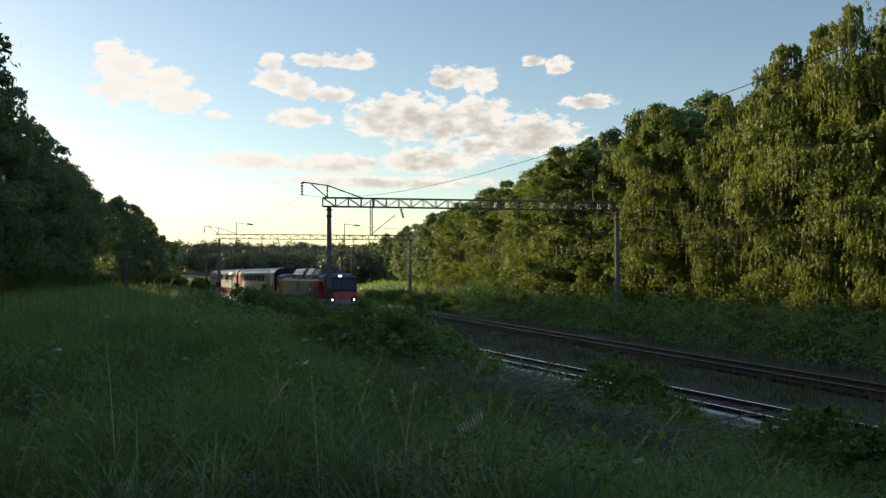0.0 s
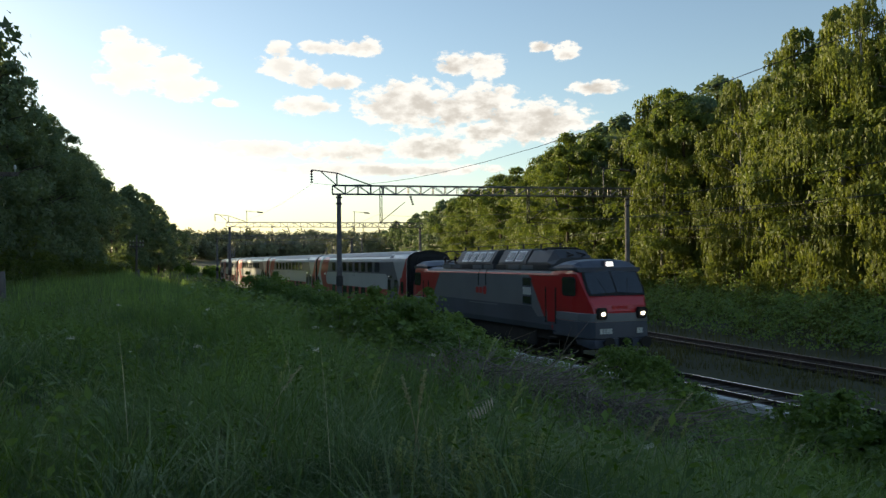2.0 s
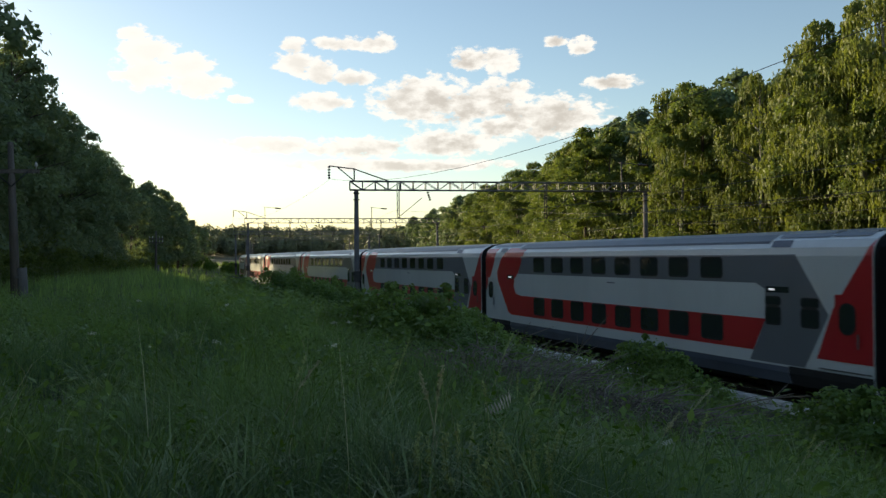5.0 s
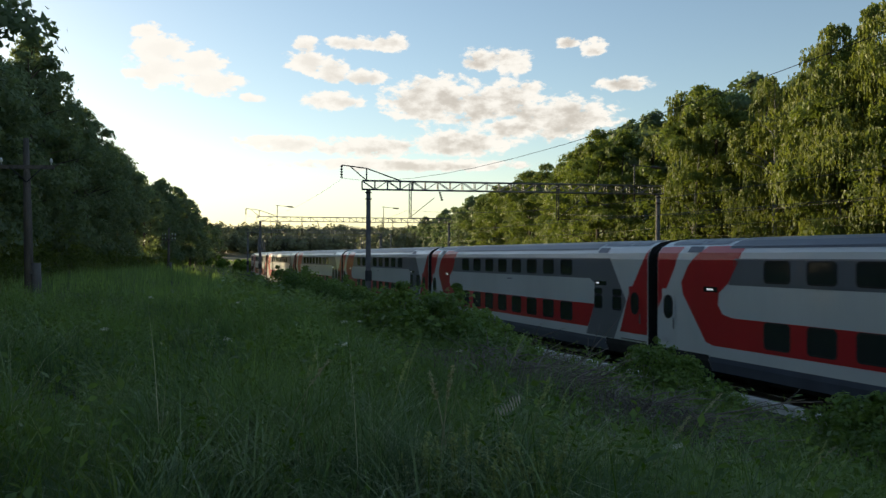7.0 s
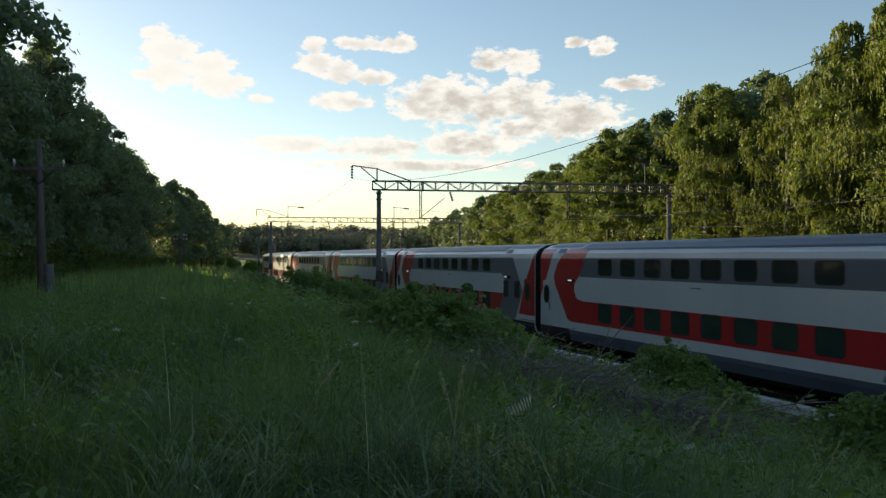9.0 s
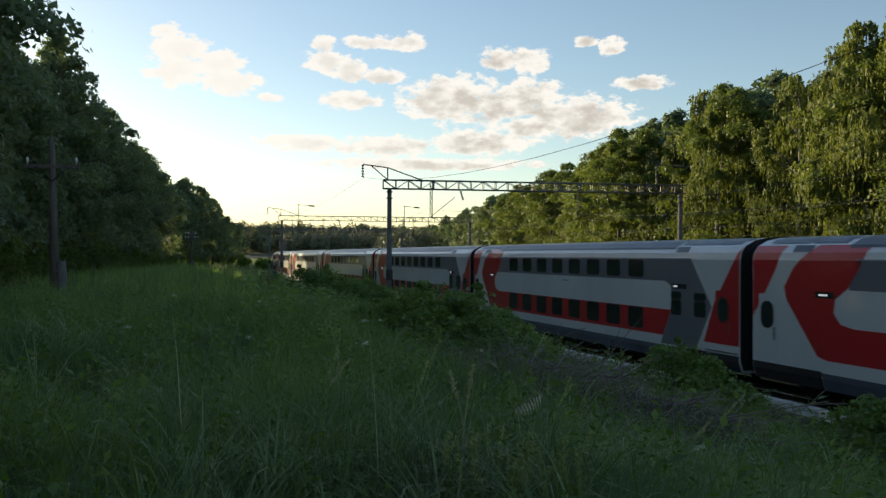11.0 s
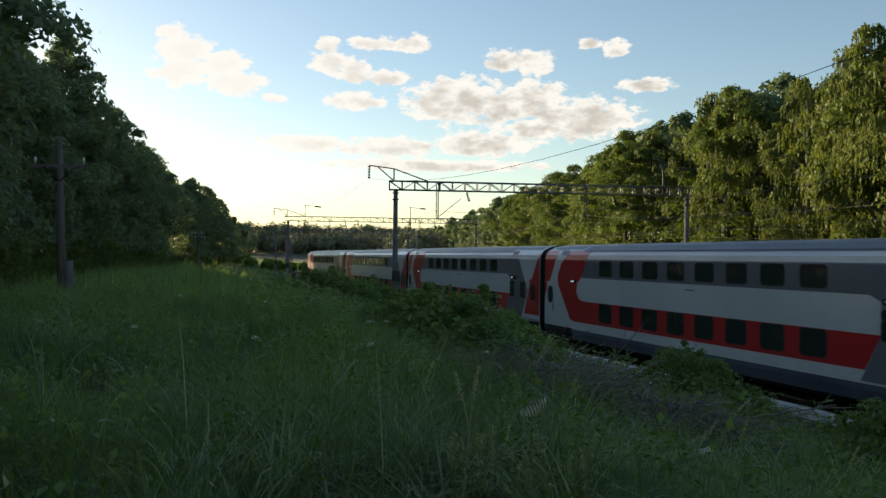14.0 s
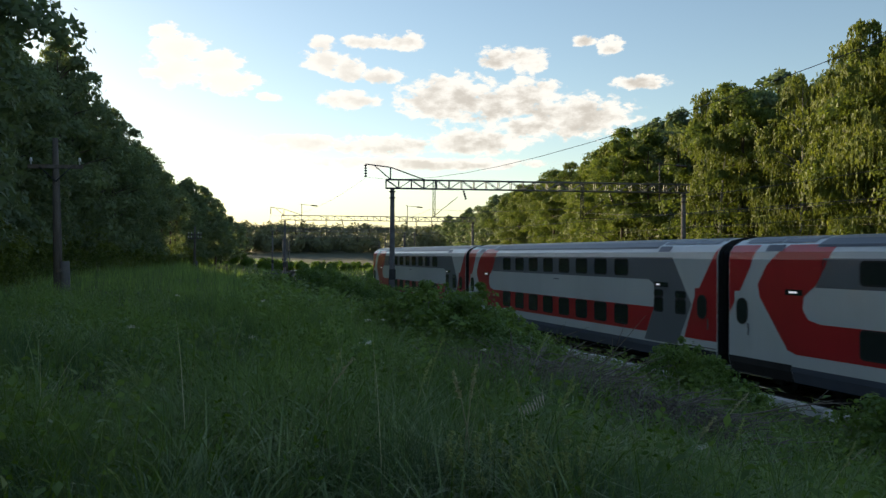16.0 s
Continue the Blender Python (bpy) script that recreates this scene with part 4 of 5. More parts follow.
def make_pole(x, y, height, lean, label, arms=1):
    p = new("utility_pole")
    z = land(x, y)
    bm = add_tube(bm_new(), [(0, 0, -0.4), (0, 0, height * 0.5), (0, 0, height)], [0.16, 0.135, 0.09], 10)
    part("pole", bm, WOODPOLE, p)
    bm = add_tube(bm_new(), [(0.24, -0.06, -0.4), (0.22, -0.06, 1.35)], [0.17, 0.15], 9)
    add_box(bm, 0.02, -0.2, 0.2, 0.3, 0.15, 0.28)
    add_box(bm, 0.02, -0.2, 1.0, 0.3, 0.15, 1.08)
    part("footing_post", bm, CONCRETE_DARK, p, "concrete footing post strapped to the pole")
    for k in range(arms):
        h = height - 0.97 + (k - arms + 1) * 0.5 if arms > 1 else height - 0.97
        arm = part("cross_arm", add_box(bm_new(), -0.85, -0.11, h - 0.06, 0.85, 0.0, h + 0.07, 0.01), WOODPOLE, p)
        for s_ in (-1, 1):
            part("brace", add_tube(bm_new(), [(s_ * 0.5, -0.12, h), (0, -0.12, h - 0.5)], 0.02, 5), STEEL_DARK, arm)
        for px in (-0.75, 0.75) if arms == 1 else (-0.75, -0.4, 0.4, 0.75):
            bm = add_tube(bm_new(), [(px, -0.05, h + 0.07), (px, -0.05, h + 0.17), (px, -0.05, h + 0.18), (px, -0.05, h + 0.31)], [0.02, 0.02, 0.055, 0.03], 8)
            part("pin_insulator", bm, WHITE, arm, "white porcelain insulator")
    p.matrix_world = pose(x, y, z, 0, lean, 0)
    return tagged(p, label, "utility pole", group="poles beside the wood")


make_pole(-3.45, 31.0, 5.5, -1.5, "old tarred wooden pole with a cross-arm beside the wood")
make_pole(3.3, 110.0, 5.6, 0.5, "wooden pole with two cross-arms of white insulators by dark trees", 2)



def make_mast(x, y, height, turn):
    """A single concrete mast with a cantilever."""
    m = new("catenary_mast")
    part("post", add_tube(bm_new(), [(0, 0, -1.5), (0, 0, height)], [0.2, 0.13], 9), CONCRETE_DARK, m)
    bm = add_tube(bm_new(), [(0, 0, height - 1.4), (-2.6, 0, height - 0.7)], 0.04, 6)
    add_tube(bm, [(0, 0, height - 2.6), (-2.6, 0, height - 0.7)], 0.035, 6)
    part("cantilever", bm, STEEL_DARK, m)
    m.matrix_world = pose(x, y, 0, 0, 0, turn)
    tagged(m, "dark concrete mast with a cantilever beside the far track", "catenary mast", group="masts along the far track")


for x, y in ((46.0, 158), (50.5, 182), (57.0, 222), (66.0, 268), (30.5, 226), (36.0, 262)):
    make_mast(x, y, 9.0, -8)

# ---- trees and bushes ----


def foliage(seed, kind, height, width, clumps, per, leaf):
    """Corners and faces of a crown: boughs of leaves on an uneven envelope, and the boughs' centres."""
    rng = np.random.default_rng(seed)
    cs, rs = [], []
    lob = rng.uniform(0, 6.28, 6)
    while len(cs) < clumps:
        u = rng.uniform(0.0, 1.0)
        z = height * (0.10 + 0.88 * u)
        if kind == "high":
            z = height * (0.56 + 0.42 * u)
        if kind == "birch":
            env = width * (0.55 + 0.45 * math.sin(math.pi * min(1, u * 1.05))) * (1 - u ** 5) + 0.25
        elif kind == "bush":
            env = width * math.sqrt(max(0.03, 1 - (u * 0.98) ** 2.2))
        else:
            env = width * (0.72 + 0.4 * math.sin(math.pi * u * 0.95)) * (1 - u ** 4.5) + 0.3
        k = rng.uniform(0, 6.283)
        env *= 1 + 0.22 * math.sin(2 * k + lob[0] + 3 * u) + 0.16 * math.sin(5 * k + lob[1] - 7 * u) + 0.12 * math.sin(11 * u + lob[2])
        r = env * math.sqrt(rng.uniform(0.18 if kind == "bush" else 0.38, 1.0))
        cs.append((r * math.cos(k), r * math.sin(k), z))
        if kind == "bush" and rng.uniform() < 0.22:
            cs[-1] = (cs[-1][0] * 1.1, cs[-1][1] * 1.1, z * 1.15)
            rs.append(rng.uniform(0.25, 0.5))
        else:
            rs.append(rng.uniform(0.5, 1.2) * (1 - 0.3 * u * (kind != "bush")))
    cs, rs = np.array(cs), np.array(rs)
    size = width * {"birch": 0.31, "bush": 0.3}.get(kind, 0.33)
    idx = np.repeat(np.arange(clumps), per)
    n = len(idx)
    d = rng.normal(0, 1, (n, 3))
    d /= np.linalg.norm(d, axis=1, keepdims=True)
    rad = rng.uniform(0.25, 1.0, n) ** 0.6
    if kind == "birch":
        # strands that spring from the bough, arch outwards and hang
        strands = 24
        which = rng.integers(0, strands, n) + idx * strands
        m = clumps * strands
        start = rng.normal(0, 0.42, (m, 3)) * np.array([1.0, 1.0, 0.45]) * size
        reach, drop = rng.uniform(0.1, 0.55, m) * size, rng.exponential(1.0, m) * size * 1.1 + 0.3 * size
        way = np.arctan2(cs[:, 1], cs[:, 0]).repeat(strands) + rng.normal(0, 0.8, m)
        u = rng.uniform(0, 1, n)
        off = start[which] + rng.normal(0, 0.06, (n, 3)) * (1.25 - u[:, None])
        off[:, 0] += np.cos(way)[which] * reach[which] * np.sqrt(u)
        off[:, 1] += np.sin(way)[which] * reach[which] * np.sqrt(u)
        off[:, 2] += (0.25 * size * np.sin(np.pi * np.minimum(1, u * 2)) - np.minimum(drop, 2.7 * size)[which] * u ** 1.4)
        out = d * 0.6 + np.stack([np.cos(way)[which], np.sin(way)[which], 0.4 * np.ones(n)], 1) * 0.8
    elif kind == "bush":
        off = d * rad[:, None] * np.array([1.0, 1.0, 0.72]) * size
        out = d * 0.8 + np.array([0, 0, 0.5])
    else:
        # flat-bottomed domes of leaves with ragged rims
        dome = d.copy()
        dome[:, 2] = np.abs(dome[:, 2]) * 0.85 - 0.22
        off = dome * (rng.uniform(0.55, 1.12, n) ** 0.7)[:, None] * size * 1.12 + rng.normal(0, 0.13, (n, 3)) * size
        out = dome * 0.9 + np.array([0, 0, 0.35])
    pos = cs[idx] + off * rs[idx][:, None]
    pos[:, 2] = np.maximum(pos[:, 2], 0.04 * height)
    v, f = leaf_tris(rng, pos, leaf, out, 0.5 if kind == "birch" else 0.8, 0.72 if kind == "birch" else 0.0) if height > 3 else leaf_quads(rng, pos, leaf, out, 0.7)
    return v, f, cs, rng


def tree_thing(seed, kind, height, width, clumps, per, leaf, leaf_mat, bark, name, label, category):
    v, f, cs, rng = foliage(seed, kind, height, width, clumps, per, leaf)
    t = tagged(new(name), label, category)
    bm = bm_new()
    r0 = height * 0.011 + 0.04
    if kind != "bush":
        wob = rng.normal(0, 0.12, (6, 2))
        spine = [(wob[i][0] * i * 0.5, wob[i][1] * i * 0.5, height * q) for i, q in enumerate((-0.02, 0.15, 0.35, 0.55, 0.75, 0.93))]
        add_tube(bm, spine, [r0 * 1.25, r0, r0 * 0.8, r0 * 0.58, r0 * 0.35, r0 * 0.1], 7)
        for c in cs[:14]:
            zb = max(0.12 * height, c[2] - 0.25 * np.hypot(c[0], c[1]) - 0.8)
            q = zb / height
            i = min(4, int(np.searchsorted([0.15, 0.35, 0.55, 0.75, 0.93], q)))
            b = Vector((spine[i][0], spine[i][1], zb))
            e_ = Vector(c)
            add_tube(bm, [b, b.lerp(e_, 0.5) + Vector((0, 0, 0.25)), e_], [r0 * 0.3, r0 * 0.2, r0 * 0.06], 4, False)
        part("trunk", bm, bark, t)
    else:
        for c in cs[:16]:
            add_tube(bm, [(c[0] * 0.15, c[1] * 0.15, -0.1), (c[0] * 0.6, c[1] * 0.6, c[2] * 0.55), tuple(c)], [0.022, 0.014, 0.005], 4, False)
        tagged(part("stem", bm, TWIG, t), kind="stuff")
    crown = new("crown", quads_mesh("crown", v, f, leaf_mat))
    crown.parent = t
    return t


def plant(src, x, y, s, spin=None, sz=None, sink=0.1):
    k = random.uniform(0, 360) if spin is None else spin
    c = copy_thing(src, pose(x, y, land(x, y) - sink, random.uniform(-2, 2), random.uniform(-2, 2), k))
    c.scale = (s, s, s * (sz or 1))
    return c


DEPOT = pose(-60, -160, 0)
LOWS = [tree_thing(77 + i, "bush", 5.5, 2.2, 60, 80, 0.19, LEAF_BIRCH, BARK, "young_birch_thicket", "sunlit yellow-green thicket below the birches", "shrub") for i in range(2)]
BIRCHES = [tree_thing(11 + i, "birch", 19.0, 3.5, 72, 400, 0.235, LEAF_BIRCH, BIRCH, "birch_tree", "tall birch with drooping yellow-green foliage at the forest edge", "tree") for i in range(3)]
BROADS = [tree_thing(31 + i, "broad", 18.0, 3.9, 84, 240, 0.24, LEAF_BROAD, BARK, "broadleaf_tree", "dense green broadleaf tree at the forest edge", "tree") for i in range(4)]
DARKS = [tree_thing(51 + i, "broad", 17.0, 4.0, 90, 120, 0.29, LEAF_DARK, BARK, "broadleaf_tree", "dark broadleaf tree of a shaded wood", "tree") for i in range(3)]
FILLS = [tree_thing(61 + i, "broad", 18.0, 4.0, 64, 66, 0.54, LEAF_DARK, BARK, "broadleaf_tree", "tall broadleaf tree standing deeper in the wood", "tree") for i in range(2)]
# added to shape light: crowns kept high so low sun passes beneath
HIGHS = [tree_thing(65, "high", 18.0, 3.6, 46, 60, 0.55, LEAF_DARK, BARK, "tall_stemmed_tree", "tall tree with a bare stem and high crown", "tree")]
UNDERS = [tree_thing(71 + i, "bush", 4.5, 2.6, 46, 50, 0.26, LEAF_BROAD, BARK, "sapling_thicket", "leafy green thicket at the foot of the forest", "shrub") for i in range(3)]
for k, src in enumerate(BIRCHES + BROADS + DARKS + FILLS + HIGHS + UNDERS + LOWS):
    src.matrix_world = pose(-75 - 7 * (k % 4), -60 - 9 * (k // 4), land(-75 - 7 * (k % 4), -60 - 9 * (k // 4)))


def edge_right(y):
    """Foot of the forest edge beyond the tracks."""
    return 50.0 + 0.36 * max(0.0, min(y, 125) - 82) + 0.23 * max(0.0, y - 125)


def edge_left(y):
    return -10.0 + 5.9 * ramp(y, 54, 118) + 9.5 * ramp(y, 110, 215)


def left_height(y):
    """The wood on the terrace stands tallest by the viewpoint."""
    return 1.08 - 0.05 * ramp(y, 74, 90) - 0.1 * ramp(y, 150, 158) + 0.19 * ramp(y, 184, 192)


random.seed(5)
y = -34.0
while y < 430:
    kind = random.choice(FILLS) if y < 20 or y > 200 else random.choice(BIRCHES * 2 + BROADS) if y < 62 else random.choice(BIRCHES + BROADS * 2) if y < 79 else random.choice(BROADS)
    plant(kind, edge_right(y) + random.uniform(-2.4, 2.2), y, random.uniform(0.95, 1.06) * (0.98 if y < 66 else 1.04 if y < 79 else 0.96 if y < 116 else 1.0), sz=random.uniform(0.99, 1.07))
    plant(random.choice(FILLS), edge_right(y) + random.uniform(4.5, 6.0), y + random.uniform(1, 3), random.uniform(1.0, 1.18)) if y < 230 else None
    plant(random.choice(FILLS), edge_right(y) + random.uniform(9.0, 12.0), y + random.uniform(0, 4), random.uniform(1.05, 1.25)) if 24 < y < 100 else None
    y += random.uniform(4.0, 5.4) * (1.0 if y < 110 else 1.5)
for y, dx, s in ((47.0, -2.8, 1.12), (43.5, -2.6, 1.15), (37.0, -2.5, 1.15), (66, -1.5, 0.98)):
    plant(BIRCHES[0] if y > 40 else BIRCHES[1], edge_right(y) + dx, y, s)
y = -10.0
while y < 260:
    plant(random.choice(UNDERS + LOWS), edge_right(y) - random.uniform(1.5, 4.5), y, random.uniform(0.55, 1.15))
    y += random.uniform(2.6, 4.6) * (1.0 if y < 130 else 2.2)
# the wood on the terrace, which shades the cutting; it ends at a clearing
y, odd = -30.0, False
while y < 208:
    # opening under the added high crowns, through which sun reaches the far coaches
    gap = 146 < y < 166
    front = HIGHS if gap else DARKS if y > 8 else FILLS
    plant(random.choice(front), edge_left(y) - random.uniform(-0.4, 2.4), y, random.uniform(0.9, 1.02) * left_height(y), sz=random.uniform(1.0, 1.06))
    if y > 30 and not 150 < y < 184:
        plant(random.choice(HIGHS if gap else FILLS), edge_left(y) - random.uniform(5.0, 7.0), y + random.uniform(1, 4), random.uniform(0.98, 1.08) * left_height(y))
    # extra rear trees, added to stop sun leaking through onto the locomotive
    if 84 < y < 140:
        for k in range(2):
            plant(random.choice(FILLS), edge_left(y) - random.uniform(7.5, 11.0), y + k * 2.8, random.uniform(0.85, 0.98) * left_height(y))
    if 24 < y < 130:
        plant(random.choice(FILLS), edge_left(y) - random.uniform(2.5, 4.5), y + random.uniform(2, 4), random.uniform(0.85, 0.95) * left_height(y))
    # back row hidden behind the others, there for the shade it casts
    if odd and not 156 < y < 198:
        plant(random.choice(HIGHS if gap else FILLS), edge_left(y) - random.uniform(11.0, 14.0), y + random.uniform(0, 4), random.uniform(1.0, 1.1) * left_height(y))
    if y > 10 and not gap:
        plant(random.choice(UNDERS), edge_left(y) + random.uniform(0.8, 1.8), y + 2, random.uniform(0.6, 0.95))
        for k in range(2):
            plant(random.choice(UNDERS), edge_left(y) + random.uniform(2.0, 4.2), y + random.uniform(0, 5), random.uniform(0.28, 0.5))
    y += random.uniform(4.8, 6.6)
    odd = not odd
# lower trees towards the clearing
for x, y, s in ((7.5, 205, 0.72), (9.5, 214, 0.68), (12.0, 222, 0.64), (14.0, 231, 0.6), (5.0, 193, 0.9), (7.0, 201, 0.86), (9.2, 208, 0.82), (11.4, 215, 0.74), (13.2, 223, 0.68), (16.5, 240, 0.58), (18.5, 248, 0.55), (21.0, 256, 0.52), (9.0, 226, 0.66), (12.5, 240, 0.6), (16.0, 254, 0.56)):
    plant(random.choice(FILLS), x, y, s * 1.18)
# tall trees added on the sun side only to shade the lower ones
for x, y in ((-6, 236), (-1, 244), (4, 254), (9, 264), (14, 273), (-10, 226)):
    plant(random.choice(FILLS), x, y, 1.1)


def far_woods(name, label, rows, seed, leaf, mat, m=200):
    """Distant woods: heaps of large leaf clusters along a line."""
    rng = np.random.default_rng(seed)
    vs, fs, n0 = [], [], 0
    for x0, y0, x1, y1, h, n in rows:
        for i in range(n):
            u = (i + rng.uniform(0, 1)) / n
            cx, cy = x0 + (x1 - x0) * u, y0 + (y1 - y0) * u + rng.uniform(-12, 12)
            hh, r = h * rng.uniform(0.75, 1.05), h * rng.uniform(0.26, 0.5)
            d = rng.normal(0, 1, (m, 3))
            d /= np.linalg.norm(d, axis=1, keepdims=True)
            p = d * np.array([r, r, hh * 0.52]) * rng.uniform(0.35, 1.05, (m, 1)) + np.array([cx, cy, hh * 0.52 + land(cx, cy) - 0.5])
            v, f = leaf_tris(rng, p, leaf, d, 1.0)
            vs.append(v)
            fs.append(f + n0)
            n0 += len(v)
    tagged(new(name, quads_mesh(name, np.concatenate(vs), np.concatenate(fs), mat)), label, "forest", kind="stuff")


far_woods("distant_forest", "distant green woods closing the view along the line", [(20, 500, 215, 540, 13, 60), (30, 590, 240, 630, 14, 60), (90, 330, 190, 480, 16, 44)], 3, 1.2, LEAF_HAZED, 1000)
far_woods("clearing_scrub", "sunlit yellow-green scrub of a clearing", [(8, 236, 34, 250, 3.5, 20), (30, 260, 60, 300, 3.0, 24), (36, 225, 60, 260, 3.0, 20), (38, 150, 52, 200, 2.2, 26)], 4, 0.4, LEAF_LIME, 700)
far_woods("bank_scrub_sunlit", "sunlit yellow-green scrub on the bank beyond the far track", [(38.5, 96, 47.5, 146, 2.5, 46), (42, 100, 52, 150, 2.2, 30)], 6, 0.2, LEAF_LIME, 520)

# shrubs on the terrace and the slope
SHRUBS = [tree_thing(91 + i, "bush", 1.9, 1.5, 74, 74, 0.105, LEAF_BUSH, TWIG, "leafy_shrub", "dense green leafy shrub on the grassy slope", "shrub") for i in range(3)]
LIMES = [tree_thing(97, "bush", 0.7, 0.4, 26, 40, 0.07, LEAF_LIME, TWIG, "young_shrub", "bright lime-green young shrub in the grass", "shrub")]
for k, src in enumerate(SHRUBS + LIMES):
    src.matrix_world = pose(-20 - 4 * k, -40, land(-20 - 4 * k, -40))
for x, y, s, z in ((5.6, 18.2, 0.98, 0.94), (6.6, 18.6, 1.02, 0.97), (4.7, 18.8, 0.8, 0.78), (7.5, 19.2, 0.88, 0.98), (6.3, 17.0, 0.85, 0.85), (7.3, 17.4, 0.8, 0.85), (6.9, 16.2, 0.75, 0.8), (6.1, 15.7, 0.7, 0.75), (5.2, 17.4, 0.7, 0.75), (4.2, 18.0, 0.6, 0.65),
                   (11.3, 17.2, 0.72, 1.25), (12.1, 16.9, 0.72, 1.2), (11.6, 16.3, 0.6, 1.1), (12.9, 16.5, 0.55, 1.0),
                   (10.4, 9.8, 0.85, 0.9), (11.4, 9.2, 0.9, 0.9), (11.0, 10.6, 0.8, 0.85), (12.2, 9.8, 0.8, 0.85), (12.0, 8.2, 0.8, 0.9), (10.2, 8.6, 0.6, 0.8),
                   (7.2, 46.0, 1.1, 1.0), (8.8, 48.0, 1.2, 1.05), (10.6, 47.0, 1.1, 1.1), (6.0, 50.0, 1.0, 0.8), (12.0, 50, 1.0, 1.1), (8.0, 46.5, 1.2, 0.85), (9.3, 45.0, 1.2, 0.85), (10.3, 46.0, 1.15, 0.95), (11.4, 45.5, 1.1, 1.0), (9.4, 42, 0.9, 1.0), (11.2, 43, 0.9, 1.1)):
    plant(random.choice(SHRUBS), x, y, s, sz=z)
for x, y, s in ((6.2, 11.2, 1.0), (6.6, 11.5, 0.8), (3.6, 9.5, 0.4)):
    plant(LIMES[0], x, y, s)

# ---- dead brush ----


def make_brush(x, y, wx, wy, h, n, seed):
    """A heap of dead branches with some dry leaves."""
    rng = np.random.default_rng(seed)
    pile = tagged(new("brush_pile"), "heap of dead grey-brown branches lying in the grass", "brush pile")
    for i in range(n):
        a_ = rng.uniform(0, 6.28)
        px, py = rng.normal(0, wx * 0.42), rng.normal(0, wy * 0.42)
        ln, up = rng.uniform(0.5, 1.7), rng.uniform(-0.1, 0.45)
        z0 = land(x + px, y + py) + rng.uniform(0.05, h) * max(0.25, 1 - abs(px / wx) * 0.6)
        pts, rad, r0 = [], [], rng.uniform(0.006, 0.02)
        for k in range(5):
            u = k / 4
            pts.append((x + px + math.cos(a_) * ln * u + rng.normal(0, 0.05), y + py + math.sin(a_) * ln * u + rng.normal(0, 0.05), z0 + up * ln * u + rng.normal(0, 0.04)))
            rad.append(r0 * (1 - 0.75 * u))
        bm = add_tube(bm_new(), pts, rad, 5)
        for q in range(3):
            b = Vector(pts[1 + q])
            d = Vector((math.cos(a_ + rng.normal(0, 0.9)), math.sin(a_ + rng.normal(0, 0.9)), rng.uniform(-0.2, 0.7))) * rng.uniform(0.2, 0.6)
            add_tube(bm, [b, b + d * 0.5 + Vector((0, 0, 0.02)), b + d], [r0 * 0.5, r0 * 0.35, r0 * 0.15], 4)
        part("branch", bm, TWIG, pile)
    return pile


make_brush(6.5, 13.4, 2.0, 2.0, 0.75, 230, 8)
make_brush(6.6, 10.0, 1.0, 0.9, 0.6, 150, 9)
make_brush(5.3, 11.6, 1.1, 0.9, 0.6, 120, 10)
weed_rng = np.random.default_rng(14)
for nm, cx, cy, wx, wy in (("brush_litter", 6.5, 13.4, 1.6, 1.5), ("brush_litter", 6.6, 10.0, 0.9, 0.8), ("brush_litter", 5.3, 11.6, 1.0, 0.8)):
    pts = np.stack([weed_rng.normal(cx, wx * 0.6, 2600), weed_rng.normal(cy, wy * 0.6, 2600), np.zeros(2600)], 1)
    pts[:, 2] = [land(p[0], p[1]) for p in pts]
    pts[:, 2] += weed_rng.uniform(0.05, 0.7, 2600)
    v, f = leaf_quads(weed_rng, pts, 0.11, weed_rng.normal(0, 1, (2600, 3)), 0.16)
    tagged(new(nm, quads_mesh(nm, v, f, LITTER)), "tangle of dead twigs and withered stalks", "dead brush", kind="stuff")
# three long bare boughs that stick out of the heap
for i, pts in enumerate((((8.2, 18.0, 1.8), (8.9, 18.4, 2.5), (9.9, 18.6, 2.75)), ((9.0, 17.4, 1.5), (10.4, 18.2, 2.2), (12.0, 19.4, 2.95)), ((6.6, 16.4, 1.9), (8.0, 16.4, 2.05), (9.4, 16.8, 2.2)))):
    bm = add_tube(bm_new(), [Vector(p) for p in pts], [0.022, 0.015, 0.005], 6)
    a_, b_ = Vector(pts[1]), Vector(pts[2])
    add_tube(bm, [a_, a_.lerp(b_, 0.4) + Vector((-0.1, 0, 0.3))], [0.012, 0.004], 5)
    tagged(part("dead_bough", bm, BARK), "long dark bare dead bough leaning out of the brush", "branch")


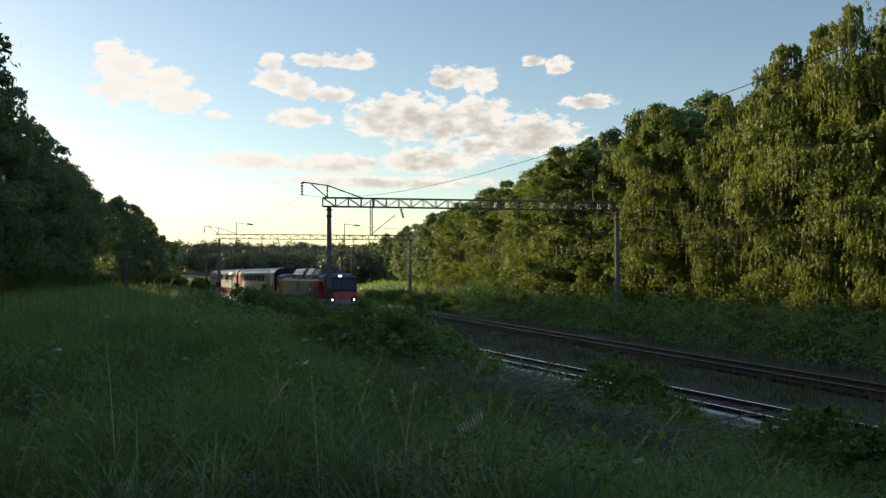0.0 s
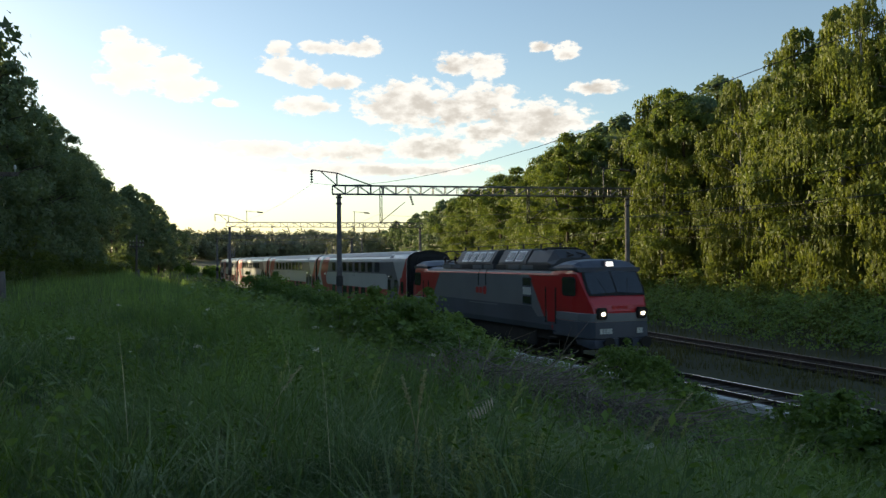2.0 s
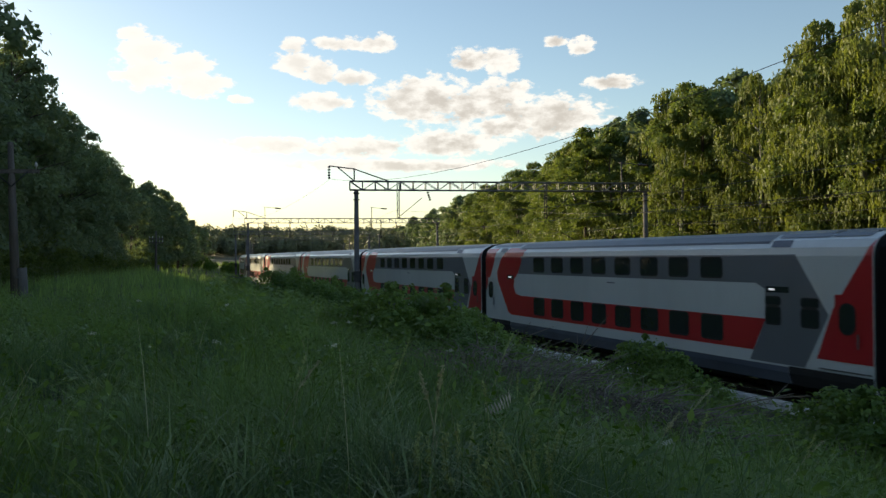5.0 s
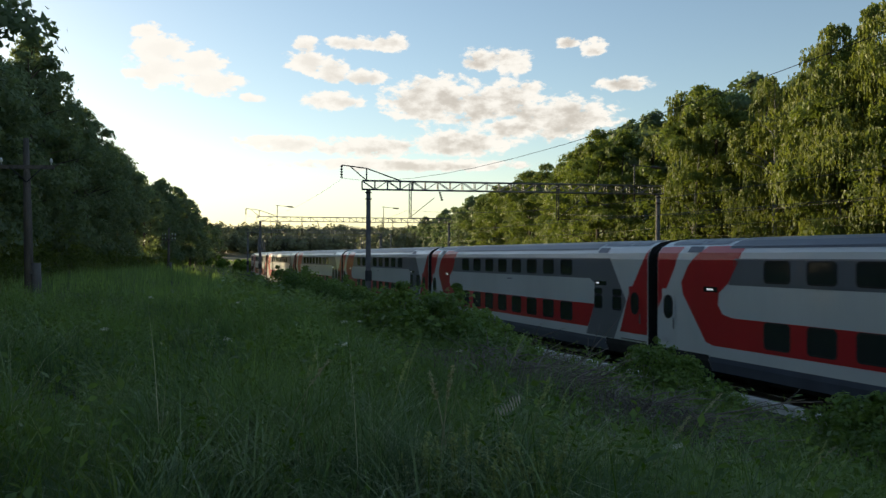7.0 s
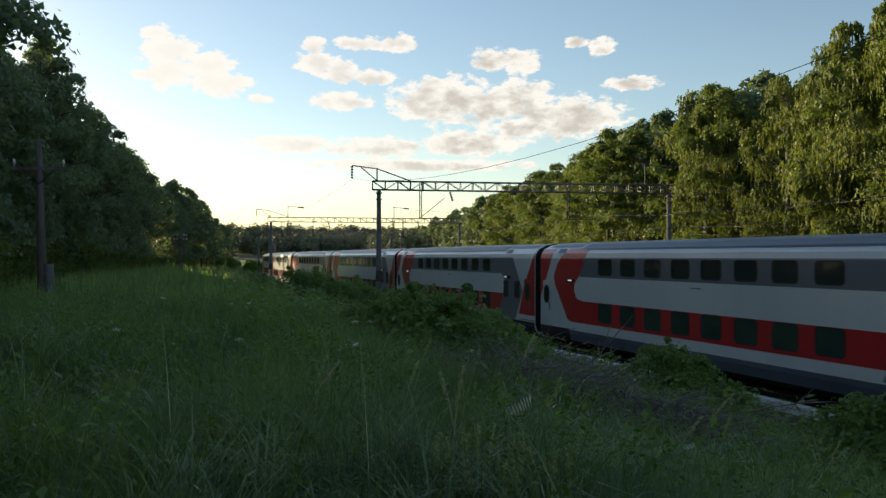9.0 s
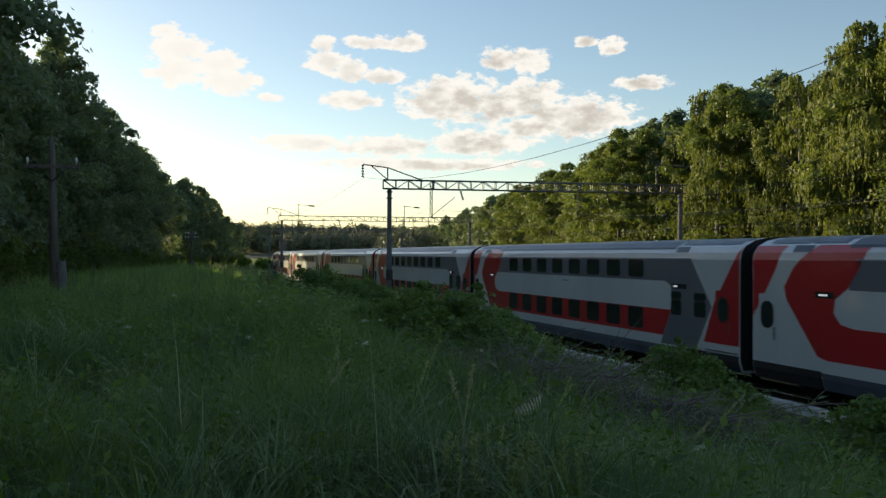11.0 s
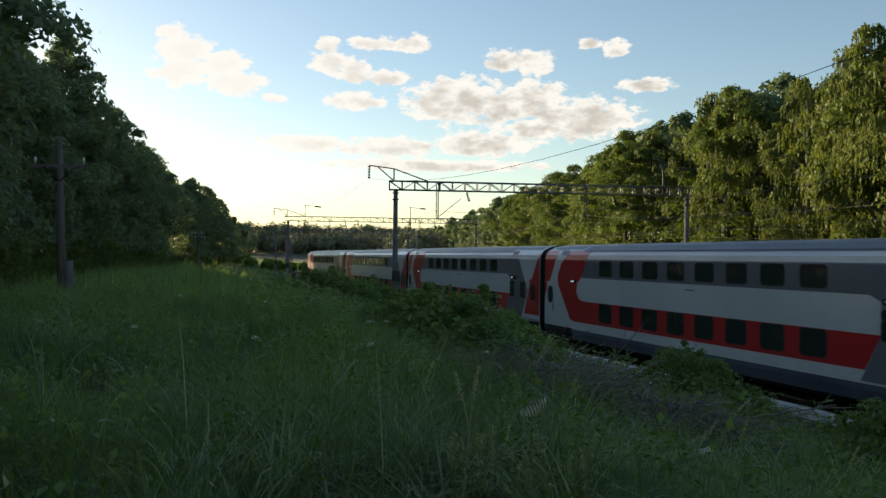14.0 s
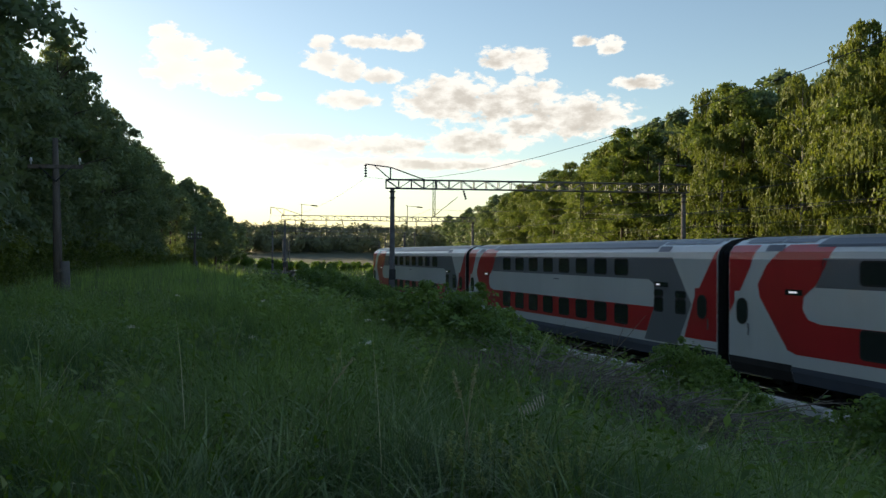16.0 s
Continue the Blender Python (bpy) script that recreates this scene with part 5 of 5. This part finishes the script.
def make_dry_spray(x, y, z, spin):
    """A broken spray with pale withered leaves hanging side by side."""
    sp = tagged(new("withered_spray"), "withered spray of pale dry leaves on dead brush", "branch")
    part("twig", add_tube(bm_new(), [(-0.32, 0, 0.22), (0, 0, 0.17), (0.34, 0, 0.05)], [0.008, 0.007, 0.004], 5), TWIG, sp)
    part("stem", add_tube(bm_new(), [(-1.6, 0, -0.75), (-0.9, 0, -0.25), (-0.32, 0, 0.22)], [0.007, 0.006, 0.006], 5), GRASS_DRY, sp)
    for i in range(9):
        u = -0.3 + i * 0.07
        bm = bm_new()
        ln = 0.34 - 0.02 * abs(i - 4)
        v = [bm.verts.new(c) for c in ((u, 0, 0.17 - u * 0.2), (u - 0.06, -0.03, -ln * 0.45 + 0.15), (u - 0.13, -0.02, -ln + 0.12), (u - 0.02, 0.02, -ln * 0.5 + 0.15))]
        bm.faces.new(v)
        part("leaf", bm, DEAD_LEAF, sp)
    sp.matrix_world = pose(x, y, z, 0, -38, spin) @ Matrix.Scale(0.46, 4)


make_dry_spray(3.32, 7.3, 3.1, -25)

# ---- grass ----


def grass(name, label, mat, seed, count, r0, r1, az0, az1, h0, h1, width, seg, power=1.0, keep=None, droop=0.35):
    """Blades: tapered strips that bend over, spread over a sector round the viewpoint."""
    rng = np.random.default_rng(seed)
    az = np.radians(rng.uniform(az0, az1, count))
    rr = np.sqrt(rng.uniform(0, 1, count) ** power * (r1 ** 2 - r0 ** 2) + r0 ** 2)
    x, y = rr * np.sin(az), rr * np.cos(az)
    clump = np.array([noise.noise((p * 0.55, q * 0.55, 4.0)) for p, q in zip(x, y)])
    ok = rng.uniform(0, 1, count) < 0.7 + clump * 1.3
    if keep:
        ok &= np.array([keep(p, q) for p, q in zip(x, y)])
    x, y, clump, n = x[ok], y[ok], clump[ok], int(ok.sum())
    z = np.array([land(p, q) for p, q in zip(x, y)]) - 0.03
    h = rng.uniform(h0, h1, n) * np.maximum(0.35, 1 + 1.1 * clump) * np.where((x > 11.5) & (x < 17.3) & (y < 40), np.where(x > 15.3, 0.3, 0.5), 1.0)
    k = rng.uniform(0, 2 * np.pi, n)
    lean = rng.uniform(0.05, droop, n) + rng.exponential(0.12, n)
    dx, dy = np.cos(k), np.sin(k)
    fk = k + np.pi / 2 + rng.normal(0, 0.5, n)
    wx, wy = np.cos(fk), np.sin(fk)
    w = width * rng.uniform(0.6, 1.4, n)
    rows = []
    for i in range(seg + 1):
        u = i / seg
        cx, cy, cz = x + dx * h * lean * u ** 1.8, y + dy * h * lean * u ** 1.8, z + h * (u - 0.25 * lean * u ** 3)
        ww = w * (1 - 0.92 * u ** 1.4) * 0.5
        rows += [np.stack([cx - wx * ww, cy - wy * ww, cz], 1), np.stack([cx + wx * ww, cy + wy * ww, cz], 1)]
    v = np.stack(rows, 1).reshape(-1, 3)
    b = (np.arange(n) * 2 * (seg + 1))[:, None]
    f = np.concatenate([b + np.array([[2 * i, 2 * i + 1, 2 * i + 3, 2 * i + 2]]) for i in range(seg)])
    tagged(new(name, quads_mesh(name, v, f, mat)), label, "grass", kind="stuff")


def slope_only(x, y):
    if ((x - 6.5) / 2.0) ** 2 + ((y - 13.3) / 2.1) ** 2 < 1 or ((x - 6.6) / 1.1) ** 2 + ((y - 10.0) / 0.9) ** 2 < 1 or ((x - 5.3) / 1.1) ** 2 + ((y - 11.6) / 0.9) ** 2 < 1:
        return random.random() < 0.12
    return x - bend(y) < (15.7 if 14 < y < 27 else 17.2) and x > edge_left(y) - 3


grass("near_grass", "tall lush green grass on the terrace", GRASS, 1, 47000, 2.2, 9.0, -14, 60, 0.2, 0.62, 0.010, 3, keep=slope_only, droop=1.1)
grass("meadow_grass", "tall green meadow grass on the slope", GRASS, 2, 70000, 9.0, 24.0, -14, 58, 0.3, 0.75, 0.018, 2, keep=slope_only, droop=0.6)
grass("terrace_grass", "grass all round the viewpoint", GRASS, 12, 16000, 0.4, 14.0, 58, 348, 0.25, 0.6, 0.012, 2, keep=slope_only, droop=0.6)
grass("tall_grass", "drifts of taller bluish-green grass", GRASS, 8, 14000, 3.0, 14.0, -14, 58, 0.5, 0.95, 0.011, 4, keep=lambda x, y: slope_only(x, y) and noise.noise((x * 0.9, y * 0.9, 9.0)) > 0.12, droop=1.3)
grass("horizon_grass", "rough grass of the far clearing", GRASS, 7, 26000, 100.0, 330.0, -4, 22, 0.6, 1.2, 0.16, 1, 1.1, keep=lambda x, y: abs(x - 19.94 - bend(y)) > 2.8)
grass("far_meadow_grass", "green meadow grass further off", GRASS, 3, 60000, 24.0, 110.0, -14, 40, 0.4, 0.8, 0.045, 1, 1.4, keep=slope_only)
grass("cutting_grass", "short olive grass between the tracks and along the bank", GRASS_OLIVE, 4, 60000, 22.0, 150.0, 6, 58, 0.25, 0.6, 0.05, 1, 1.3,
      keep=lambda x, y: (x - bend(y) > 22.7 and abs(x - 25.4 - 0.102 * y) > 1.35) or (x > 29 + 0.11 * y))
grass("cutting_floor_grass", "short olive-brown grass between the two tracks", GRASS_OLIVE, 9, 60000, 22.0, 110.0, 12, 56, 0.12, 0.34, 0.055, 1, 1.2, keep=lambda x, y: 22.2 < x < 24.0 + 0.102 * y)
grass("bank_weeds", "tall weeds along the shaded bank", GRASS, 6, 30000, 34.0, 150.0, 10, 58, 0.7, 1.6, 0.09, 2, 1.2, keep=lambda x, y: x - bend(y) > 38 + 0.1 * y and x < edge_right(y) + 2)
grass("bright_blades", "pale bright-green arching grass blades in clumps", LEAF_LIME, 15, 5200, 3.0, 10.0, -14, 58, 0.45, 0.85, 0.012, 3, keep=lambda x, y: slope_only(x, y) and noise.noise((x * 0.7, y * 0.7, 2.0)) > 0.02, droop=0.9)
grass("seed_stalks", "pale dry seed stalks standing in the grass", GRASS_DRY, 5, 420, 4.5, 22.0, -12, 58, 0.7, 1.05, 0.006, 3, keep=slope_only)



def tussocks(name, label, mat, seed, count, r0, r1, az0, az1, blades, ln, width, keep):
    """Tufts of long blades that spring from one root, arch over and hang."""
    rng = np.random.default_rng(seed)
    roots = []
    while len(roots) < count:
        k, rr = math.radians(rng.uniform(az0, az1)), math.sqrt(rng.uniform(r0 * r0, r1 * r1))
        x, y = rr * math.sin(k), rr * math.cos(k)
        if keep(x, y):
            roots.append((x, y, land(x, y), rng.uniform(0.65, 1.25), rng.uniform(0, 6.28)))
    R = np.repeat(np.array(roots), blades, axis=0)
    n, seg = len(R), 5
    k = R[:, 4] + rng.normal(0, 1.3, n)
    length, tilt, curl = ln * R[:, 3] * rng.uniform(0.55, 1.15, n), rng.uniform(0.1, 0.6, n), rng.uniform(0.9, 2.3, n)
    w = width * rng.uniform(0.6, 1.3, n)
    px, py, pz = R[:, 0] + rng.normal(0, 0.06, n), R[:, 1] + rng.normal(0, 0.06, n), R[:, 2] - 0.03
    rows = []
    for i in range(seg + 1):
        u = i / seg
        ww = w * (1 - 0.93 * u ** 1.6) * 0.5
        rows += [np.stack([px - np.sin(k) * ww, py + np.cos(k) * ww, pz], 1), np.stack([px + np.sin(k) * ww, py - np.cos(k) * ww, pz], 1)]
        a_ = tilt + curl * u
        px, py, pz = px + np.cos(k) * np.sin(a_) * length / seg, py + np.sin(k) * np.sin(a_) * length / seg, pz + np.cos(a_) * length / seg
    v = np.stack(rows, 1).reshape(-1, 3)
    b = (np.arange(n) * 2 * (seg + 1))[:, None]
    f = np.concatenate([b + np.array([[2 * i, 2 * i + 1, 2 * i + 3, 2 * i + 2]]) for i in range(seg)])
    tagged(new(name, quads_mesh(name, v, f, mat)), label, "grass", kind="stuff")


tussocks("tussock_grass", "arching tussocks of long pale grass", GRASS_PALE, 41, 150, 3.6, 9.5, -14, 58, 44, 0.85, 0.013, lambda x, y: slope_only(x, y) and noise.noise((x * 0.6, y * 0.6, 5.0)) > -0.05)
tussocks("far_tussock_grass", "tufts of long grass over the meadow", GRASS_PALE, 42, 200, 9.5, 30.0, -14, 50, 26, 0.95, 0.018, lambda x, y: slope_only(x, y) and x < 13 and noise.noise((x * 0.3, y * 0.3, 6.0)) > 0.0)


def weeds(name, label, mat, seed, count, r0, r1, h0, h1, leaf, leaves, az0=-13, az1=57, limit=99.0):
    """Leafy weeds: upright stems with leaves along them, in drifts."""
    rng = np.random.default_rng(seed)
    pos, nrm, sv, sf = [], [], [], []
    while len(pos) < count * leaves:
        k, rr = math.radians(rng.uniform(az0, az1)), math.sqrt(rng.uniform(r0 * r0, r1 * r1))
        x, y = rr * math.sin(k), rr * math.cos(k)
        if x > limit or not slope_only(x, y) or noise.noise((x * 0.35, y * 0.35, seed)) < rng.uniform(-0.25, 0.35):
            continue
        h, z, lx, ly = rng.uniform(h0, h1), land(x, y), rng.normal(0, 0.08), rng.normal(0, 0.08)
        for i in range(leaves):
            u, a_ = (i + 0.6) / leaves, i * 2.4 + rng.uniform(0, 1)
            d = leaf * (1.1 - 0.6 * u)
            pos.append((x + lx * u + math.cos(a_) * d, y + ly * u + math.sin(a_) * d, z + h * (0.25 + 0.75 * u)))
            nrm.append((math.cos(a_) * 0.5, math.sin(a_) * 0.5, 1.0))
    v, f = leaf_quads(rng, np.array(pos), leaf, np.array(nrm), 0.5)
    tagged(new(name, quads_mesh(name, v, f, mat)), label, "weeds", kind="stuff")


weeds("leafy_weeds", "leafy green weeds growing through the grass", LEAF_BUSH, 21, 2600, 3.5, 26.0, 0.4, 0.85, 0.09, 9)
weeds("pale_weeds", "pale grey-green weeds with seed spikes", LEAF_LIME, 22, 260, 3.5, 13.0, 0.5, 0.9, 0.045, 14)
weeds("trackside_weeds", "tall green weeds beside the cable trough", LEAF_BUSH, 24, 900, 25.5, 60.0, 0.7, 1.25, 0.14, 8, 14, 38, limit=17.2)
weeds("slope_weeds", "taller weeds along the slope above the track", LEAF_BUSH, 23, 1500, 16.0, 60.0, 0.7, 1.3, 0.16, 8, 5, 50, limit=11.0)


def make_stalk(x, y, h, bow, spin, head, mat=None):
    """One tall grass stalk with a seed head."""
    st = tagged(new("grass_stalk"), "tall pale grass stalk with a feathery seed head", "grass stalk", group="tall stalks in the grass")
    pts = [(bow * u * u, 0, h * (u - 0.12 * abs(bow) * u * u)) for u in (0, 0.25, 0.5, 0.75, 1)]
    part("stem", add_tube(bm_new(), pts, [0.008, 0.007, 0.006, 0.0045, 0.003], 5), mat or GRASS_DRY, st)
    rng = np.random.default_rng(int(x * 100 + 1000))
    us = rng.uniform(1 - head, 1.0, 80)
    c = np.stack([bow * us * us, 0 * us, h * (us - 0.12 * abs(bow) * us * us)], 1) + rng.normal(0, 0.007, (80, 3))
    v, f = leaf_quads(rng, c, 0.03, rng.normal(0, 1, (80, 3)), 0.4)
    hd = new("seed_head", quads_mesh("seed_head", v, f, mat or GRASS_DRY))
    hd.parent = st
    tagged(hd, kind="stuff")
    st.matrix_world = pose(x, y, land(x, y) - 0.02, 0, 0, spin)


for x, y, h, bow, spin in ((4.7, 6.3, 0.85, 0.3, 20), (2.9, 6.3, 0.8, 0.3, -30), (3.3, 6.9, 0.85, 0.25, 10), (1.9, 6.6, 0.8, 0.2, -50), (1.2, 7.0, 0.8, 0.25, 30),
                           (2.3, 7.6, 0.9, 0.2, 0), (4.0, 8.4, 0.8, 0.2, 60), (5.6, 6.0, 0.85, 0.35, 15), (2.6, 5.9, 0.75, 0.12, 100), (3.0, 5.8, 0.78, 0.1, 10), (4.3, 9.8, 1.2, 0.3, -20)):
    make_stalk(x, y, h, bow, spin, 0.24, STALK_PALE)
make_stalk(5.2, 7.35, 1.08, 0.45, -35, 0.2)
make_stalk(5.75, 6.35, 0.8, 0.4, -30, 0.25)


random.seed(17)
for i in range(34):
    make_stalk(1.85 + random.uniform(-0.36, 0.4), 4.3 + random.uniform(-0.35, 0.5), random.uniform(0.4, 0.6), random.uniform(-0.12, 0.16), random.uniform(0, 180), 0.5, STALK_PALE)
for i in range(4):
    make_stalk(random.uniform(-0.6, 5.2), random.uniform(4.9, 8.4), random.uniform(0.7, 1.0), random.uniform(0.1, 0.4), random.uniform(0, 360), 0.22)


def make_flower(x, y, h):
    """A white umbel on a thin stem."""
    fl = tagged(new("white_flower"), "small white wildflower head above the grass", "flower", group="white flowers")
    part("stem", add_tube(bm_new(), [(0, 0, 0), (0.02, 0, h * 0.5), (0, 0.01, h)], [0.004, 0.003, 0.002], 5), GRASS, fl)
    rng = np.random.default_rng(int(y * 77))
    p = np.stack([rng.normal(0, 0.028, 40), rng.normal(0, 0.028, 40), h + rng.normal(0, 0.01, 40)], 1)
    v, f = leaf_quads(rng, p, 0.022, np.tile((0, 0, 1.0), (40, 1)), 0.8)
    hd = new("flower_head", quads_mesh("flower_head", v, f, PETAL))
    hd.parent = fl
    tagged(hd, kind="stuff")
    fl.matrix_world = pose(x, y, land(x, y), 0, 0, 0)


for x, y, h in ((4.05, 5.7, 0.58), (2.0, 8.6, 0.7), (0.9, 9.4, 0.7), (2.9, 12.5, 0.75), (-0.4, 11.0, 0.7), (1.6, 15.0, 0.8), (3.9, 15.5, 0.8), (4.6, 12.0, 0.75), (0.2, 17.5, 0.85), (6.4, 15.2, 0.8)):
    make_flower(x, y, h)


def bank_scrub(seed, count):
    """Dense knee- to head-high scrub that covers the bank between the far track and the forest."""
    rng = np.random.default_rng(seed)
    pos, nrm = [], []
    while len(pos) < count:
        y = 4.0 + 120.0 * rng.uniform(0, 1) ** 1.5
        x0, x1 = 28.6 + 0.102 * y, edge_right(y) + 1.0
        x = x0 + (x1 - x0) * rng.uniform(0, 1)
        rise = min(1.0, (x - x0) / 2.5)
        top = (0.55 + 1.75 * rise) * (0.9 + 0.9 * noise.noise((x * 0.45, y * 0.45, 4.0)) + 0.5 * noise.noise((x * 1.3, y * 1.3, 7.0)))
        if top < 0.12:
            continue
        u = rng.uniform(0.05, 1.0) ** 0.5
        pos.append((x, y, land(x, y) + top * u + rng.uniform(0, 0.12)))
        nrm.append((rng.normal(0, 0.6) - 0.5, rng.normal(0, 0.6) - 0.3, 1.0))
    v, f = leaf_quads(rng, np.array(pos), 0.2, np.array(nrm), 0.55)
    tagged(new("bank_scrub", quads_mesh("bank_scrub", v, f, LEAF_BUSH)), "dense green scrub covering the shaded bank below the forest", "scrub", kind="stuff")


bank_scrub(31, 75000)
random.seed(23)
for i in range(110):
    y = 14 + 100 * random.random()
    x0, x1 = 31.0 + 0.102 * y, edge_right(y)
    plant(random.choice(UNDERS), x0 + (x1 - x0) * random.random(), y, random.uniform(0.28, 0.58), sz=random.uniform(0.85, 1.2))
plant(BIRCHES[1], edge_right(40.6) - 3.4, 40.6, 1.14)

# ---- clouds ----
CLOUDS = ((-0, 14.2, 1, 0.61), (1, 13.2, 2.1, 0.92), (3.3, 12.5, 1.8, 0.92), (4, 11.3, 2.1, 1), (0.6, 11.8, 2, 1.2),
          (6.6, 10.4, 0.9, 0.35), (10.2, 14, 1, 0.55), (13.3, 14.2, 2.1, 0.54), (15.7, 14.2, 1.5, 0.69), (10.2, 12.8, 1.6, 0.84),
          (11.9, 12.4, 1.3, 0.92), (14, 12, 1.5, 0.61), (12, 10.4, 2.2, 0.7), (18.9, 10.5, 3.9, 1.8), (22.1, 13.2, 1.5, 0.84),
          (24.2, 13, 1.4, 1), (27.8, 14.2, 0.9, 0.43), (29.6, 13.8, 0.9, 0.68), (31.7, 11.4, 2.1, 0.49), (24, 10.6, 2.4, 1.5), (22, 10.2, 2.2, 1.2), (24.5, 8.7, 3.0, 0.7),
          (27.5, 9.3, 3.9, 1.6), (14.3, 7.4, 4.2, 0.74), (20.9, 7.7, 3.9, 1), (8.9, 7.5, 3.5, 0.61), (17.3, 6.2, 9, 0.46))


def make_clouds():
    """A far backdrop of small evening cumulus, drifting slowly."""
    az, el = np.radians(np.arange(-16, 62.1, 2)), np.radians(np.arange(3.5, 26.1, 2.5))
    v = np.array([(2600 * math.cos(e_) * math.sin(a_), 2600 * math.cos(e_) * math.cos(a_), 2600 * math.sin(e_)) for e_ in el for a_ in az])
    w = len(az)
    f = np.array([(j * w + i, j * w + i + 1, (j + 1) * w + i + 1, (j + 1) * w + i) for j in range(len(el) - 1) for i in range(w - 1)])
    m = bpy.data.materials.new("cloud")
    m.use_nodes = True
    nt = m.node_tree
    nt.nodes.remove(nt.nodes["Principled BSDF"])

    def math_node(op, a_, b_=None, c_=None):
        n = nt.nodes.new("ShaderNodeMath")
        n.operation = op
        for i, q in enumerate((a_, b_, c_)):
            if q is None:
                continue
            if isinstance(q, (int, float)):
                n.inputs[i].default_value = q
            else:
                nt.links.new(q, n.inputs[i])
        return n.outputs[0]
    tc = nt.nodes.new("ShaderNodeTexCoord")
    vm = nt.nodes.new("ShaderNodeVectorMath")
    vm.operation = "NORMALIZE"
    nt.links.new(tc.outputs["Object"], vm.inputs[0])
    sp = nt.nodes.new("ShaderNodeSeparateXYZ")
    nt.links.new(vm.outputs[0], sp.inputs[0])
    A = math_node("MULTIPLY", math_node("ARCTAN2", sp.outputs[0], sp.outputs[1]), 57.2958)
    E = math_node("MULTIPLY", math_node("ARCSINE", sp.outputs[2]), 57.2958)
    cv = nt.nodes.new("ShaderNodeCombineXYZ")
    nt.links.new(A, cv.inputs[0])
    nt.links.new(math_node("MULTIPLY", E, 1.7), cv.inputs[1])

    def noise_at(scale, detail, shift=0.0):
        n = nt.nodes.new("ShaderNodeTexNoise")
        n.inputs["Scale"].default_value, n.inputs["Detail"].default_value, n.inputs["Roughness"].default_value = scale, detail, 0.6
        ad = nt.nodes.new("ShaderNodeVectorMath")
        ad.inputs[1].default_value = (0, shift, 0)
        nt.links.new(cv.outputs[0], ad.inputs[0])
        nt.links.new(ad.outputs[0], n.inputs["Vector"])
        return n.outputs[0]

    def blobs(rise):
        best = None
        for a_, e_, wa, we in CLOUDS:
            p = math_node("MULTIPLY", math_node("ADD", A, -a_), 1.0 / wa)
            q = math_node("MULTIPLY", math_node("ADD", E, -e_ + rise), 1.0 / we)
            d = math_node("SUBTRACT", 1.0, math_node("MULTIPLY_ADD", p, p, math_node("MULTIPLY", q, q)))
            best = d if best is None else math_node("SMOOTH_MAX", best, d, 0.15)
        return best
    n1 = math_node("ADD", noise_at(0.95, 8), -0.5)
    dens = math_node("ADD", math_node("MAXIMUM", blobs(0.0), -1.5), math_node("MULTIPLY", n1, 3.4))
    cover = nt.nodes.new("ShaderNodeMapRange")
    cover.interpolation_type = "SMOOTHSTEP"
    cover.inputs[1].default_value, cover.inputs[2].default_value = -0.12, 0.52
    nt.links.new(dens, cover.inputs[0])
    # thick hearts of the clouds are greyer than their thin bright rims
    core = nt.nodes.new("ShaderNodeMapRange")
    core.interpolation_type = "SMOOTHSTEP"
    core.inputs[1].default_value, core.inputs[2].default_value = 0.3, 1.35
    nt.links.new(math_node("ADD", blobs(0.1), math_node("MULTIPLY", math_node("ADD", noise_at(0.55, 5, 3.0), -0.5), 3.4)), core.inputs[0])
    mix = nt.nodes.new("ShaderNodeMix")
    mix.data_type = "RGBA"
    mix.inputs["A"].default_value, mix.inputs["B"].default_value = (1.0, 0.965, 0.885, 1), (0.62, 0.57, 0.5, 1)
    lee = nt.nodes.new("ShaderNodeMapRange")
    lee.inputs[1].default_value, lee.inputs[2].default_value, lee.inputs[3].default_value = 6.0, 20.0, 0.12
    nt.links.new(A, lee.inputs[0])
    nt.links.new(math_node("MULTIPLY", core.outputs[0], lee.outputs[0]), mix.inputs["Factor"])
    em, tr, ms = nt.nodes.new("ShaderNodeEmission"), nt.nodes.new("ShaderNodeBsdfTransparent"), nt.nodes.new("ShaderNodeMixShader")
    em.inputs[1].default_value = 0.72
    nt.links.new(mix.outputs["Result"], em.inputs[0])
    nt.links.new(math_node("MULTIPLY", cover.outputs[0], 0.93), ms.inputs[0])
    nt.links.new(tr.outputs[0], ms.inputs[1])
    nt.links.new(em.outputs[0], ms.inputs[2])
    nt.links.new(ms.outputs[0], nt.nodes["Material Output"].inputs[0])
    ob = new("cloud_backdrop", quads_mesh("cloud_backdrop", v, f, m))
    ob.visible_shadow = False
    return tagged(ob, "small evening cumulus clouds with bright rims in a pale blue sky", "clouds", kind="structure")


clouds = make_clouds()


def motions():
    """The train runs towards the camera's side at a steady 20.68 m/s."""
    steps = [i * 0.5 for i in range(33)]
    walk(loco, [(t, on_near(93.63 - 20.68 * t - 22.6, 22.6)) for t in steps])
    for i, c in enumerate(coaches):
        walk(c, [(t, on_near(93.63 - 20.68 * t + 26.2 * i, 26.2)) for t in steps])
    walk(clouds, [(t, pose(0, 0, EYE[2], 0, 0, (t - 12.5) * 0.06)) for t in (0.0, 4.0, 8.0, 12.0, 16.0)])


motions()
